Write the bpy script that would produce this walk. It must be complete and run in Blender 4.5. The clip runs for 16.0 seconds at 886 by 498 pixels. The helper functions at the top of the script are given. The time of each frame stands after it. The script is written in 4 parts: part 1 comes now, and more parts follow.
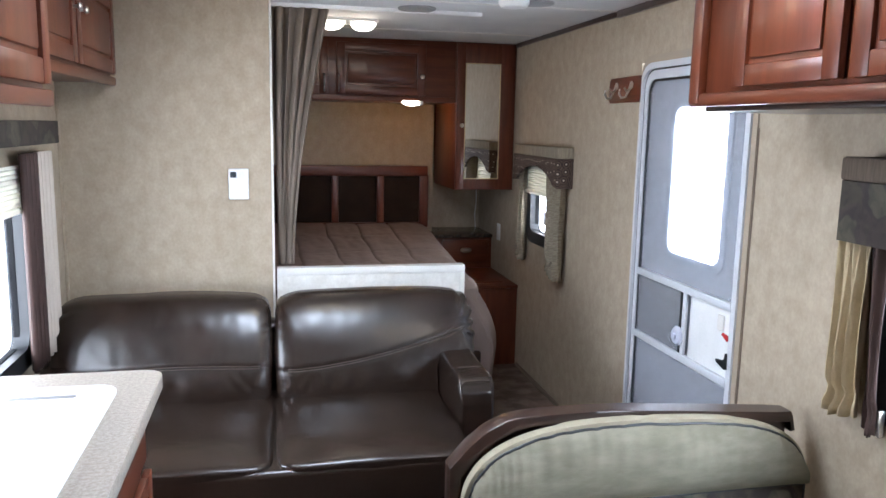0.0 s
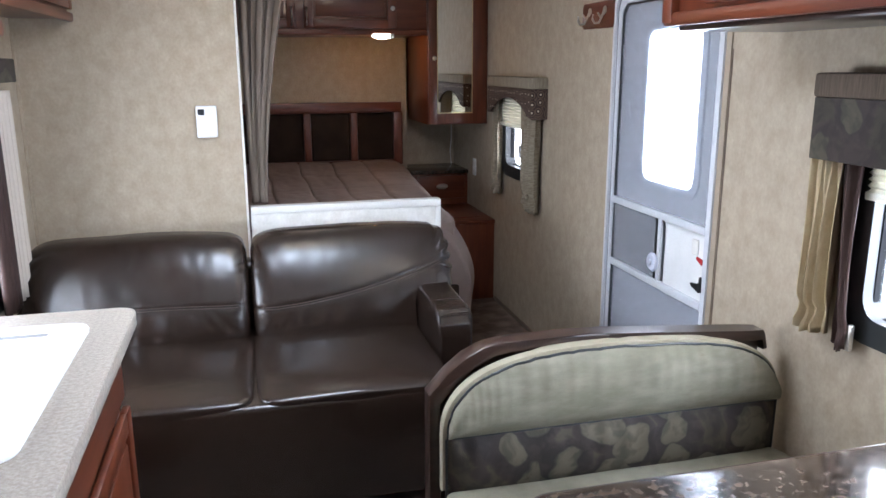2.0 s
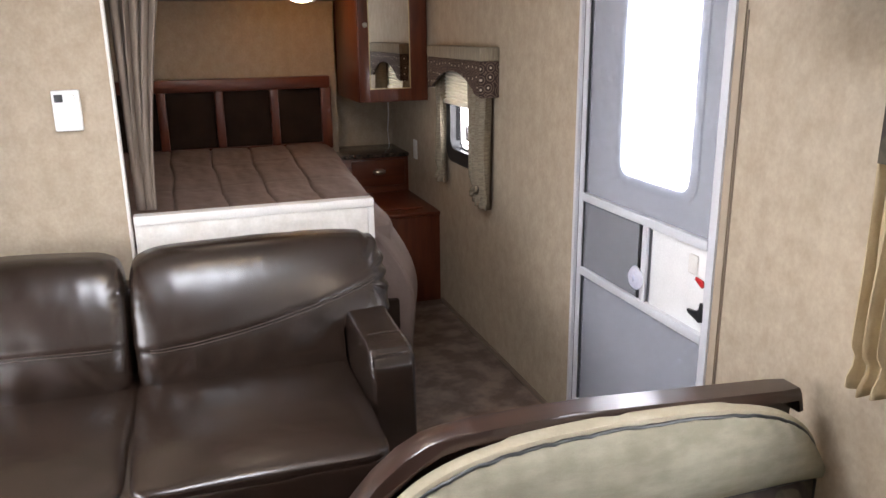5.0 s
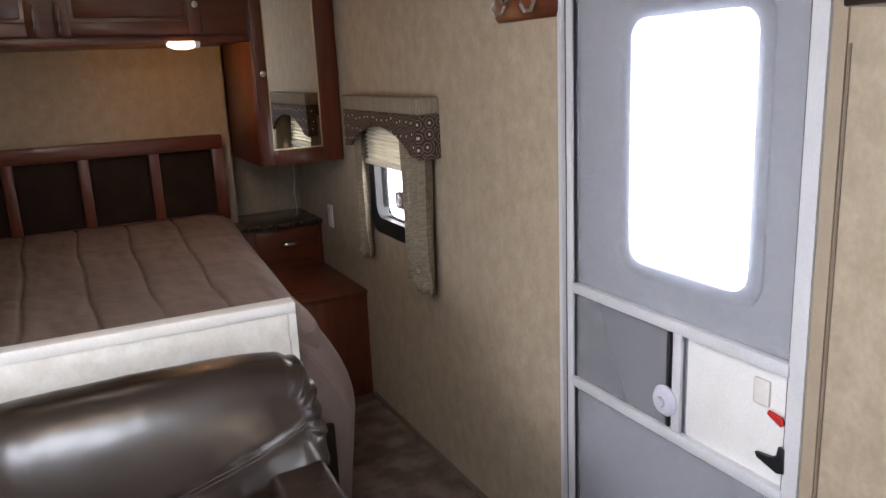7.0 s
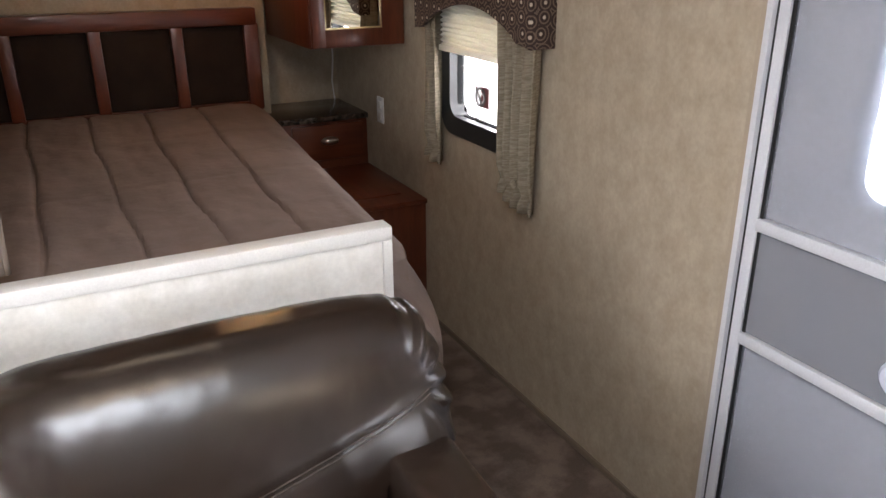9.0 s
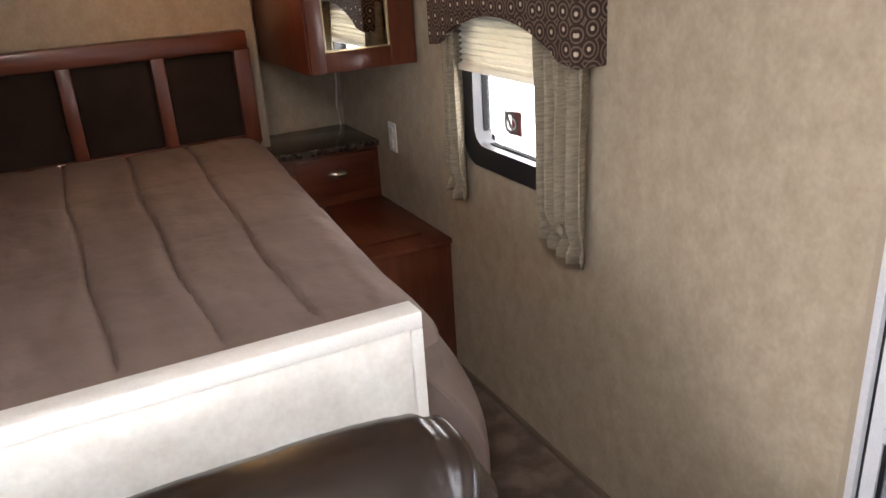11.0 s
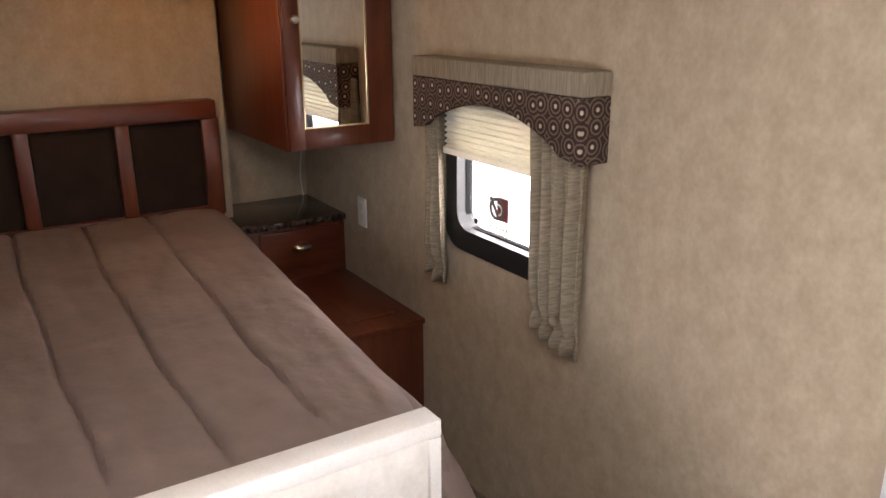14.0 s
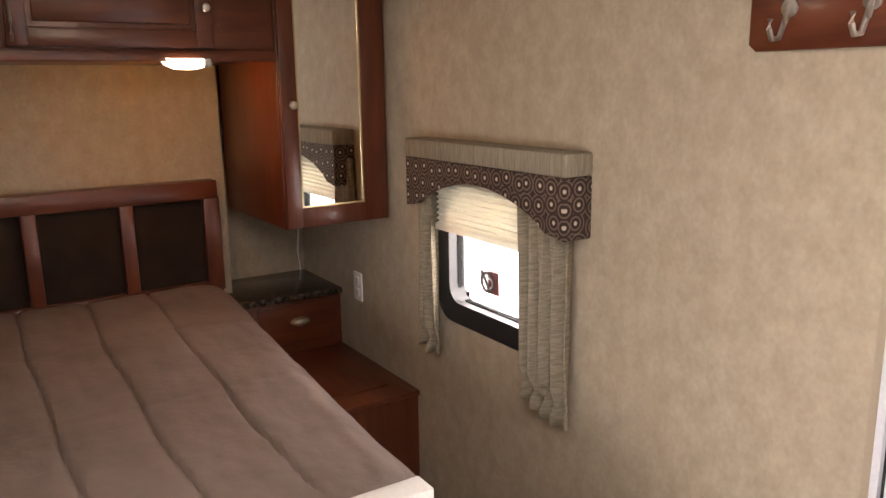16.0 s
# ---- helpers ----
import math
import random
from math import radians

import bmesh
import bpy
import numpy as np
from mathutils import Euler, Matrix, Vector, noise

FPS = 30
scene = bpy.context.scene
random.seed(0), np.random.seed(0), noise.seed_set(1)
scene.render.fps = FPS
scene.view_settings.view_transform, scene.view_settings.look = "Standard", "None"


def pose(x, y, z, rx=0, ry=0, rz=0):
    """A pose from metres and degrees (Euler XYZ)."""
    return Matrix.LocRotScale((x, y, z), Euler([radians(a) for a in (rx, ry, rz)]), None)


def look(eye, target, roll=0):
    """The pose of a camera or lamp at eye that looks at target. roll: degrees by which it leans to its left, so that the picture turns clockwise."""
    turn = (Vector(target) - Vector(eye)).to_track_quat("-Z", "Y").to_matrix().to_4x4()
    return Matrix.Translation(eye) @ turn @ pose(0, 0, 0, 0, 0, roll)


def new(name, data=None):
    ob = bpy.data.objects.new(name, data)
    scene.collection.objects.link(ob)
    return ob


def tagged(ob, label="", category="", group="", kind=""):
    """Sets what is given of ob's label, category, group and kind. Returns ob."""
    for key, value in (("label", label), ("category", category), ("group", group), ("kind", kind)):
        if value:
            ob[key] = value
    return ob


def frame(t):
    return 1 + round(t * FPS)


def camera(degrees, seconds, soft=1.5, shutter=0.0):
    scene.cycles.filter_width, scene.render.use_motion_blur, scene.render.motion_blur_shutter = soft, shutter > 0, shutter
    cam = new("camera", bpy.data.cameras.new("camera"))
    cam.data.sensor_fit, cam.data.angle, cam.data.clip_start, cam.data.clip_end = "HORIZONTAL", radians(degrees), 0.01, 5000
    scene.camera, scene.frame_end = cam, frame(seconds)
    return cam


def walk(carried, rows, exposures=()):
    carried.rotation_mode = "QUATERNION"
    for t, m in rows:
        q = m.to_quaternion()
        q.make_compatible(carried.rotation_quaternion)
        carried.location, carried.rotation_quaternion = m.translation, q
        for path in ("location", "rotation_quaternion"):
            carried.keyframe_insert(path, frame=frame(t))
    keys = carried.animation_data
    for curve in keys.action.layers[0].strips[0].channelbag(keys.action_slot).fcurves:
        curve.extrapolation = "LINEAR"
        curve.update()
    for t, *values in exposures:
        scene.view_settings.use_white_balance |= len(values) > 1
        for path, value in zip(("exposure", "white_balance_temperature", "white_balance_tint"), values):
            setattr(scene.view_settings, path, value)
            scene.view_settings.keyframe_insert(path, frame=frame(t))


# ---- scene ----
cam = camera(60.1, 16.0)
PATH = [
    (0, (-0.239, -0.135, 1.509), (0.189, 1.792, 1.191), 1.1),
    (0.5, (-0.223, -0.137, 1.523), (0.214, 1.807, 1.35), 0.9),
    (1, (-0.223, -0.128, 1.527), (0.23, 1.81, 1.33), 0.3),
    (1.5, (-0.229, -0.116, 1.477), (0.237, 1.79, 1.09), 0.2),
    (2, (-0.224, -0.128, 1.474), (0.252, 1.758, 1.006), -0.2),
    (2.5, (-0.221, -0.128, 1.473), (0.272, 1.751, 0.996), -0.3),
    (3, (-0.233, -0.119, 1.484), (0.289, 1.75, 0.997), -0.2),
    (3.2, (-0.218, -0.091, 1.489), (0.302, 1.777, 0.998), -0.2),
    (5.3, (-0.014, 0.589, 1.484), (0.635, 2.396, 0.925), -1.2),
    (5.5, (-0.046, 0.66, 1.498), (0.678, 2.441, 0.948), -1.1),
    (6, (-0.081, 0.832, 1.516), (0.795, 2.563, 1.031), -0.9),
    (6.5, (0.003, 1.014, 1.51), (0.901, 2.754, 1.105), -2.6),
    (7, (0.085, 1.184, 1.515), (0.939, 2.931, 1.048), -2.6),
    (7.5, (0.109, 1.28, 1.503), (0.938, 3.026, 0.99), 0.2),
    (8, (-0.024, 1.416, 1.487), (0.891, 3.098, 0.909), 2.3),
    (8.5, (-0.069, 1.554, 1.495), (0.861, 3.183, 0.801), 0.3),
    (9, (-0.026, 1.749, 1.474), (0.82, 3.404, 0.734), -0.2),
    (9.5, (0.076, 1.92, 1.491), (0.759, 3.623, 0.695), -2.4),
    (10, (0.139, 1.995, 1.463), (0.829, 3.729, 0.744), -3.4),
    (10.2, (0.165, 2.018, 1.460), (0.875, 3.753, 0.764), -4.0),
    (12.3, (0.04, 2.319, 1.509), (0.987, 3.895, 0.721), -0.0),
    (12.5, (0.044, 2.321, 1.501), (0.994, 3.906, 0.736), 0.1),
    (13, (0.02, 2.32, 1.529), (1.003, 3.912, 0.821), 0.2),
    (13.5, (0.001, 2.315, 1.543), (1.013, 3.911, 0.889), 0.2),
    (14, (0.008, 2.293, 1.547), (1.023, 3.907, 0.943), -0.3),
    (14.5, (0.011, 2.27, 1.557), (1.03, 3.896, 0.99), -0.7),
    (15, (0.0, 2.24, 1.568), (1.031, 3.872, 1.045), -0.8),
    (15.5, (-0.014, 2.227, 1.573), (1.031, 3.866, 1.101), -0.8),
    (16, (-0.023, 2.222, 1.576), (1.026, 3.87, 1.151), -0.9),
]
walk(cam, [(t, look(eye, target, roll)) for t, eye, target, roll in PATH], [(0.0, 0.32, 5650, 12), (2.0, 0.30, 5650, 13), (3.2, 0.25, 6200, 18), (5.3, 0.37, 6500, 18), (6.2, 0.38, 6550, 18), (7.0, 0.10, 6350, 17), (8.2, 0.12, 6350, 16), (10.2, 0.65, 6700, 17), (12.5, 0.65, 6300, 15), (13.5, 0.58, 6700, 20), (14.5, 0.68, 7000, 21), (16.0, 0.72, 7300, 22)])

# ---- light ----
world = bpy.data.worlds.new("world")
scene.world = world
world.use_nodes = True
wn = world.node_tree
sky = wn.nodes.new("ShaderNodeTexSky")
sky.sky_type, sky.sun_disc = "NISHITA", False
sky.sun_elevation, sky.sun_rotation = radians(50), radians(-60)
wn.links.new(sky.outputs[0], wn.nodes["Background"].inputs[0])
wn.nodes["Background"].inputs[1].default_value = 0.12
sun_data = bpy.data.lights.new("sun", "SUN")
sun_data.energy, sun_data.angle, sun_data.color = 3.0, radians(0.5), (1, 0.95, 0.88)
sun = new("sun", sun_data)
sun.matrix_world = look((-10, 6, 14), (0, 2, 0))


def area(name, eye, target, w, h, watts, color=(1, 1, 1)):
    d = bpy.data.lights.new(name, "AREA")
    d.shape, d.size, d.size_y, d.energy, d.color = "RECTANGLE", w, h, watts, color
    ob = new(name, d)
    ob.matrix_world = look(eye, target)
    return ob


def bulb(name, at, watts, color, radius=0.04):
    d = bpy.data.lights.new(name, "POINT")
    d.energy, d.color, d.shadow_soft_size = watts, color, radius
    ob = new(name, d)
    ob.location = at
    return ob


DAY = (0.84, 0.93, 1.0)
WARM = (1.0, 0.74, 0.42)
area("skylight_daylight", (-0.08, 1.92, 2.026), (-0.08, 1.92, 0), 0.52, 0.52, 18, (0.87, 0.94, 1.0))
area("door_daylight", (1.42, 2.425, 1.31), (0, 2.425, 1.2), 0.44, 0.62, 16, DAY)
area("bedroom_daylight", (1.42, 3.98, 1.07), (0, 3.98, 1.0), 0.6, 0.5, 2.5, DAY)
# Next two reach rearward with their lengthened windows, added for more light.
area("dinette_daylight", (1.42, 0.65, 1.08), (0, 0.65, 1.0), 1.5, 0.52, 38, DAY)
area("left_daylight", (-1.30, 1.60, 1.0), (0, 1.60, 0.95), 2.3, 0.6, 28, DAY)
bulb("ceiling_bulb", (-0.04, 2.47, 1.93), 1.5, WARM)
bulb("ceiling_bulb", (0.12, 2.45, 1.93), 1.5, WARM)
bulb("bedroom_bulb", (0.05, 3.76, 1.93), 0.45, (1.0, 0.80, 0.56))
bulb("bedroom_bulb", (0.20, 3.73, 1.93), 0.45, (1.0, 0.80, 0.56))
bulb("reading_bulb", (0.59, 4.68, 1.590), 1.9, (1.0, 0.50, 0.15), 0.02)
bulb("dinette_bulb", (0.66, 1.34, 1.88), 3.5, (1.0, 0.84, 0.62), 0.06)

# ---- materials ----


def material(name):
    m = bpy.data.materials.new(name)
    m.use_nodes = True
    nt = m.node_tree
    return m, nt, nt.nodes["Principled BSDF"]


def ramp(nt, src, stops):
    r = nt.nodes.new("ShaderNodeValToRGB")
    while len(r.color_ramp.elements) < len(stops):
        r.color_ramp.elements.new(0.5)
    for e, (p, c) in zip(r.color_ramp.elements, stops):
        e.position, e.color = p, (*c, 1)
    nt.links.new(src, r.inputs[0])
    return r.outputs[0]


def coords(nt, scale=(1, 1, 1), rot=(0, 0, 0)):
    tc = nt.nodes.new("ShaderNodeTexCoord")
    mp = nt.nodes.new("ShaderNodeMapping")
    mp.inputs["Scale"].default_value = scale
    mp.inputs["Rotation"].default_value = [radians(a) for a in rot]
    nt.links.new(tc.outputs["Object"], mp.inputs[0])
    return mp.outputs[0]


def noise_tex(nt, vec, scale, detail=4, rough=0.55):
    n = nt.nodes.new("ShaderNodeTexNoise")
    n.inputs["Scale"].default_value, n.inputs["Detail"].default_value, n.inputs["Roughness"].default_value = scale, detail, rough
    nt.links.new(vec, n.inputs["Vector"])
    return n.outputs[0]


def mix(nt, fac, a, b, mode="MIX"):
    x = nt.nodes.new("ShaderNodeMix")
    x.data_type, x.blend_type = "RGBA", mode
    for k, v in ((0, fac), (6, a), (7, b)):
        if isinstance(v, (int, float)):
            x.inputs[k].default_value = v
        elif isinstance(v, tuple):
            x.inputs[k].default_value = (*v, 1)
        else:
            nt.links.new(v, x.inputs[k])
    return x.outputs[2]


def bump(nt, p, height, strength, dist=0.002):
    b = nt.nodes.new("ShaderNodeBump")
    b.inputs["Strength"].default_value, b.inputs["Distance"].default_value = strength, dist
    nt.links.new(height, b.inputs["Height"])
    nt.links.new(b.outputs[0], p.inputs["Normal"])


def surface(name, c1, c2, scale=6, stretch=(1, 1, 1), rough=0.5, fine=120, strength=0.2, metal=0.0, coat=0.0, lo=0.35, hi=0.65, dist=0.002, fine_mix=0.25, spec=0.5):
    """Two colours mottled at two scales, with a fine relief."""
    m, nt, p = material(name)
    v = coords(nt, stretch)
    big = ramp(nt, noise_tex(nt, v, scale), [(lo, c1), (hi, c2)])
    small = noise_tex(nt, v, fine, 3)
    g = ramp(nt, small, [(0.3, (0.7, 0.7, 0.7)), (0.7, (1.1, 1.1, 1.1))])
    nt.links.new(mix(nt, fine_mix, big, mix(nt, 1.0, big, g, "MULTIPLY")), p.inputs["Base Color"])
    p.inputs["Roughness"].default_value, p.inputs["Metallic"].default_value, p.inputs["Coat Weight"].default_value = rough, metal, coat
    p.inputs["Specular IOR Level"].default_value = spec
    bump(nt, p, small, strength, dist)
    return m


def plain(name, c, rough=0.5, metal=0.0, coat=0.0):
    return surface(name, c, tuple(min(1, x * 1.06) for x in c), 9, (1, 1, 1), rough, 200, 0.05, metal, coat)


WALL = surface("beige_wallpaper", (0.375, 0.306, 0.222), (0.448, 0.374, 0.280), 20, (1, 1, 0.8), 0.7, 90, 0.08, lo=0.3, hi=0.7, fine_mix=0.35, spec=0.3)
CEIL = surface("white_ceiling_panel", (0.66, 0.66, 0.66), (0.72, 0.72, 0.71), 5, rough=0.7, fine=260, strength=0.15)
CHERRY = surface("cherry_wood", (0.080, 0.0185, 0.0075), (0.130, 0.032, 0.0125), 5, (7, 7, 0.8), 0.33, 70, 0.05, coat=0.12)
CHERRY_X = surface("cherry_wood_cross", (0.080, 0.0185, 0.0075), (0.130, 0.032, 0.0125), 5, (0.8, 7, 7), 0.33, 70, 0.05, coat=0.12)
CHERRY_Y = surface("cherry_wood_long", (0.080, 0.0185, 0.0075), (0.130, 0.032, 0.0125), 5, (7, 0.8, 7), 0.33, 70, 0.05, coat=0.12)
DARKWOOD = surface("dark_stained_wood", (0.022, 0.011, 0.008), (0.04, 0.02, 0.014), 5, (0.8, 7, 7), 0.28, 70, 0.04, coat=0.3)
PANEL = surface("dark_brown_vinyl", (0.019, 0.011, 0.008), (0.027, 0.016, 0.011), 8, rough=0.8, fine=260, strength=0.3, spec=0.15)
LEATHER = surface("dark_brown_leather", (0.013, 0.0075, 0.0050), (0.024, 0.0145, 0.0100), 4, rough=0.27, fine=150, strength=0.05, dist=0.0008, spec=0.6)


def crease(m, scale, strength, dist):
    """Adds soft wrinkles under the fine relief of a material."""
    nt = m.node_tree
    b = nt.nodes.new("ShaderNodeBump")
    b.inputs["Strength"].default_value, b.inputs["Distance"].default_value = strength, dist
    nt.links.new(noise_tex(nt, coords(nt, (1, 1, 0.7)), scale, 2, 0.5), b.inputs["Height"])
    fine = next(n for n in nt.nodes if n.type == "BUMP" and n != b)
    nt.links.new(b.outputs[0], fine.inputs["Normal"])


crease(LEATHER, 22, 0.16, 0.008)
CARPET = surface("dark_brown_carpet", (0.092, 0.067, 0.053), (0.18, 0.134, 0.107), 9, rough=0.8, fine=200, strength=0.5, dist=0.004, fine_mix=0.5, spec=0.25, lo=0.4, hi=0.62)
SPREAD = surface("taupe_bedspread", (0.190, 0.141, 0.120), (0.228, 0.172, 0.147), 5, rough=0.75, fine=300, strength=0.2, spec=0.3)
crease(SPREAD, 20, 0.55, 0.010)
BOARD = surface("pale_cream_panel", (0.66, 0.63, 0.57), (0.76, 0.74, 0.69), 16, rough=0.6, fine=90, strength=0.05)
WHITE = plain("white_plastic", (0.78, 0.78, 0.77), 0.4)
TRIMW = plain("white_trim", (0.72, 0.70, 0.66), 0.45)
ALU = plain("white_painted_aluminium", (0.58, 0.59, 0.62), 0.35)
GREYDOOR = plain("pale_grey_door_skin", (0.56, 0.58, 0.63), 0.5)
TRIMB = plain("brown_vinyl_trim", (0.17, 0.125, 0.09), 0.5)
BLACK = plain("black_rubber", (0.012, 0.013, 0.014), 0.4)
METAL = plain("brushed_nickel", (0.62, 0.60, 0.56), 0.28, 1.0)
OLIVE = surface("sage_woven_fabric", (0.200, 0.184, 0.132), (0.270, 0.252, 0.190), 9, (1, 1, 3), 0.85, 240, 0.4, spec=0.2)
COUNTER = surface("beige_laminate", (0.32, 0.275, 0.225), (0.46, 0.41, 0.35), 130, rough=0.35, fine=380, strength=0.02, fine_mix=0.6)
LINEN = surface("beige_slub_linen", (0.205, 0.168, 0.116), (0.318, 0.274, 0.202), 30, (1, 1, 7), 0.85, 130, 0.4, spec=0.2, fine_mix=0.5)
BAND = surface("beige_ribbed_linen", (0.22, 0.185, 0.135), (0.32, 0.275, 0.205), 30, (6, 6, 0.5), 0.85, 200, 0.3, spec=0.2)
TAN = surface("tan_striped_curtain", (0.42, 0.33, 0.20), (0.50, 0.41, 0.26), 14, (1, 5, 1), 0.8, 130, 0.2, spec=0.2)
MAROON = surface("maroon_curtain_band", (0.034, 0.015, 0.010), (0.046, 0.020, 0.014), 14, rough=0.7, fine=130)
GREYCURT = surface("grey_beige_privacy_curtain", (0.17, 0.137, 0.108), (0.22, 0.18, 0.145), 10, (1, 1, 0.4), 0.8, 240, 0.2, spec=0.2)
CREAM = plain("cream_pleated_shade", (0.82, 0.79, 0.70), 0.8)
nt_ = CREAM.node_tree
tr_, mx_ = nt_.nodes.new("ShaderNodeBsdfTranslucent"), nt_.nodes.new("ShaderNodeMixShader")
tr_.inputs[0].default_value, mx_.inputs[0].default_value = (0.90, 0.87, 0.78, 1), 0.17
nt_.links.new(nt_.nodes["Principled BSDF"].outputs[0], mx_.inputs[1])
nt_.links.new(tr_.outputs[0], mx_.inputs[2])
nt_.links.new(mx_.outputs[0], nt_.nodes["Material Output"].inputs["Surface"])
GRANITE = surface("dark_granite_laminate", (0.020, 0.014, 0.011), (0.12, 0.088, 0.066), 52, rough=0.18, fine=160, strength=0.01, lo=0.42, hi=0.72, coat=0.2)
EARTH = surface("pale_gravel", (0.30, 0.28, 0.25), (0.42, 0.40, 0.36), 2, rough=0.95, fine=30, strength=0.5)
RED = plain("red_plastic", (0.45, 0.02, 0.02), 0.4)
KNOBC = plain("clear_acrylic", (0.55, 0.56, 0.66), 0.15)


def pattern(name, ground, line, dot, scale):
    """Brown upholstery with a ring round a pale dot in every cell."""
    m, nt, p = material(name)
    v = coords(nt)
    vo = nt.nodes.new("ShaderNodeTexVoronoi")
    vo.voronoi_dimensions = "2D"
    vo.inputs["Scale"].default_value, vo.inputs["Randomness"].default_value = scale, 0.40
    sp_, ad_, cb_ = nt.nodes.new("ShaderNodeSeparateXYZ"), nt.nodes.new("ShaderNodeMath"), nt.nodes.new("ShaderNodeCombineXYZ")
    nt.links.new(v, sp_.inputs[0])
    nt.links.new(sp_.outputs[0], ad_.inputs[0])
    nt.links.new(sp_.outputs[1], ad_.inputs[1])
    nt.links.new(ad_.outputs[0], cb_.inputs[0])
    nt.links.new(sp_.outputs[2], cb_.inputs[1])
    nt.links.new(cb_.outputs[0], vo.inputs["Vector"])
    d = ramp(nt, vo.outputs["Distance"], [(0.0, dot), (0.09, dot), (0.14, ground), (0.28, ground), (0.32, line), (0.38, line), (0.42, ground), (0.52, ground), (0.56, line), (0.60, line), (0.64, ground)])
    nt.links.new(d, p.inputs["Base Color"])
    p.inputs["Roughness"].default_value = 0.8
    bump(nt, p, noise_tex(nt, v, 300), 0.3)
    return m


RINGS = pattern("brown_ring_print", (0.030, 0.013, 0.010), (0.15, 0.105, 0.075), (0.55, 0.47, 0.37), 22)


def floral(name, k=1.0):
    m, nt, p = material(name)
    v = coords(nt)
    warp = nt.nodes.new("ShaderNodeTexNoise")
    warp.inputs["Scale"].default_value = 9
    nt.links.new(v, warp.inputs["Vector"])
    off = mix(nt, 0.09, v, warp.outputs[1])
    vo = nt.nodes.new("ShaderNodeTexVoronoi")
    vo.inputs["Scale"].default_value = 8.5
    nt.links.new(off, vo.inputs["Vector"])
    wv = noise_tex(nt, off, 26, 2)
    a = ramp(nt, vo.outputs["Distance"], [(0.0, (0.20 * k, 0.165 * k, 0.108 * k)), (0.40, (0.14 * k, 0.12 * k, 0.08 * k)), (0.44, (0.026, 0.018, 0.015)), (0.60, (0.036, 0.024, 0.020)), (0.66, (0.09 * k, 0.07 * k, 0.045 * k)), (0.9, (0.06 * k, 0.045 * k, 0.03 * k))])
    c = mix(nt, 0.6, a, mix(nt, 1.0, a, ramp(nt, wv, [(0.4, (0.45, 0.45, 0.45)), (0.55, (1.2, 1.2, 1.2))]), "MULTIPLY"))
    nt.links.new(c, p.inputs["Base Color"])
    p.inputs["Roughness"].default_value = 0.8
    bump(nt, p, noise_tex(nt, v, 260), 0.3)
    return m


FLORAL = floral("brown_leaf_print", 0.6)
# Copy of the leaf print, darkened to hold the shade under the overhead cabinets.
FLORAL_SHADED = floral("shaded_leaf_print", 0.40)


def see_through(name, colour, share, rough=0.0):
    """A thin sheet: part passes straight through, part is a surface of its own."""
    m, nt, p = material(name)
    t = nt.nodes.new("ShaderNodeBsdfTransparent")
    x = nt.nodes.new("ShaderNodeMixShader")
    x.inputs[0].default_value = share
    p.inputs["Base Color"].default_value, p.inputs["Roughness"].default_value = (*colour, 1), rough
    nt.links.new(t.outputs[0], x.inputs[1])
    nt.links.new(p.outputs[0], x.inputs[2])
    nt.links.new(x.outputs[0], nt.nodes["Material Output"].inputs["Surface"])
    return m


GLASS = see_through("window_glass", (0.9, 0.95, 0.95), 0.10, 0.02)
SCREEN = see_through("grey_insect_screen", (0.40, 0.42, 0.47), 0.35, 0.6)
SMOKE = see_through("clear_slider_plastic", (0.30, 0.31, 0.34), 0.55, 0.15)
mm, nt_, p_ = material("mirror_glass")
MIRROR = mm
p_.inputs["Base Color"].default_value, p_.inputs["Metallic"].default_value, p_.inputs["Roughness"].default_value = (0.85, 0.86, 0.85, 1), 1.0, 0.01


def glow(name, colour, strength):
    m, nt, p = material(name)
    p.inputs["Base Color"].default_value = (*colour, 1)
    p.inputs["Emission Color"].default_value, p.inputs["Emission Strength"].default_value = (*colour, 1), strength
    return m


BRIGHT = glow("bright_overcast_distance", (0.97, 0.985, 1.0), 6)
LIT = glow("lit_lamp_glass", (1.0, 0.90, 0.72), 5)
DIFFUSER = glow("skylight_diffuser", (0.95, 0.98, 1.0), 2.5)

# ---- mesh tools ----


def finish(name, bm, mats, parent=None, smooth=True, at=(0, 0, 0)):
    bmesh.ops.recalc_face_normals(bm, faces=bm.faces)
    me = bpy.data.meshes.new(name)
    bm.to_mesh(me)
    bm.free()
    for m in (mats if isinstance(mats, (list, tuple)) else [mats]):
        me.materials.append(m)
    if smooth:
        me.shade_smooth()
        me.set_sharp_from_angle(angle=radians(38))
    ob = new(name, me)
    ob.location = at
    if parent:
        ob.parent = parent
    return ob


def add_box(bm, lo, hi, bevel=0.0, seg=2):
    r = bmesh.ops.create_cube(bm, size=1)
    for v in r["verts"]:
        v.co = Vector([lo[i] + (v.co[i] + 0.5) * (hi[i] - lo[i]) for i in range(3)])
    if bevel:
        edges = list({e for v in r["verts"] for e in v.link_edges})
        bmesh.ops.bevel(bm, geom=edges, offset=bevel, segments=seg, affect="EDGES", profile=0.5)


def box(name, lo, hi, mat, bevel=0.004, parent=None, seg=2):
    bm = bmesh.new()
    add_box(bm, lo, hi, bevel, seg)
    return finish(name, bm, mat, parent)


def boxes(name, list_, mat, bevel=0.004, parent=None):
    bm = bmesh.new()
    for lo, hi in list_:
        add_box(bm, lo, hi, bevel)
    return finish(name, bm, mat, parent)


def empty(name, label, category, group=""):
    return tagged(new(name), label, category, group)


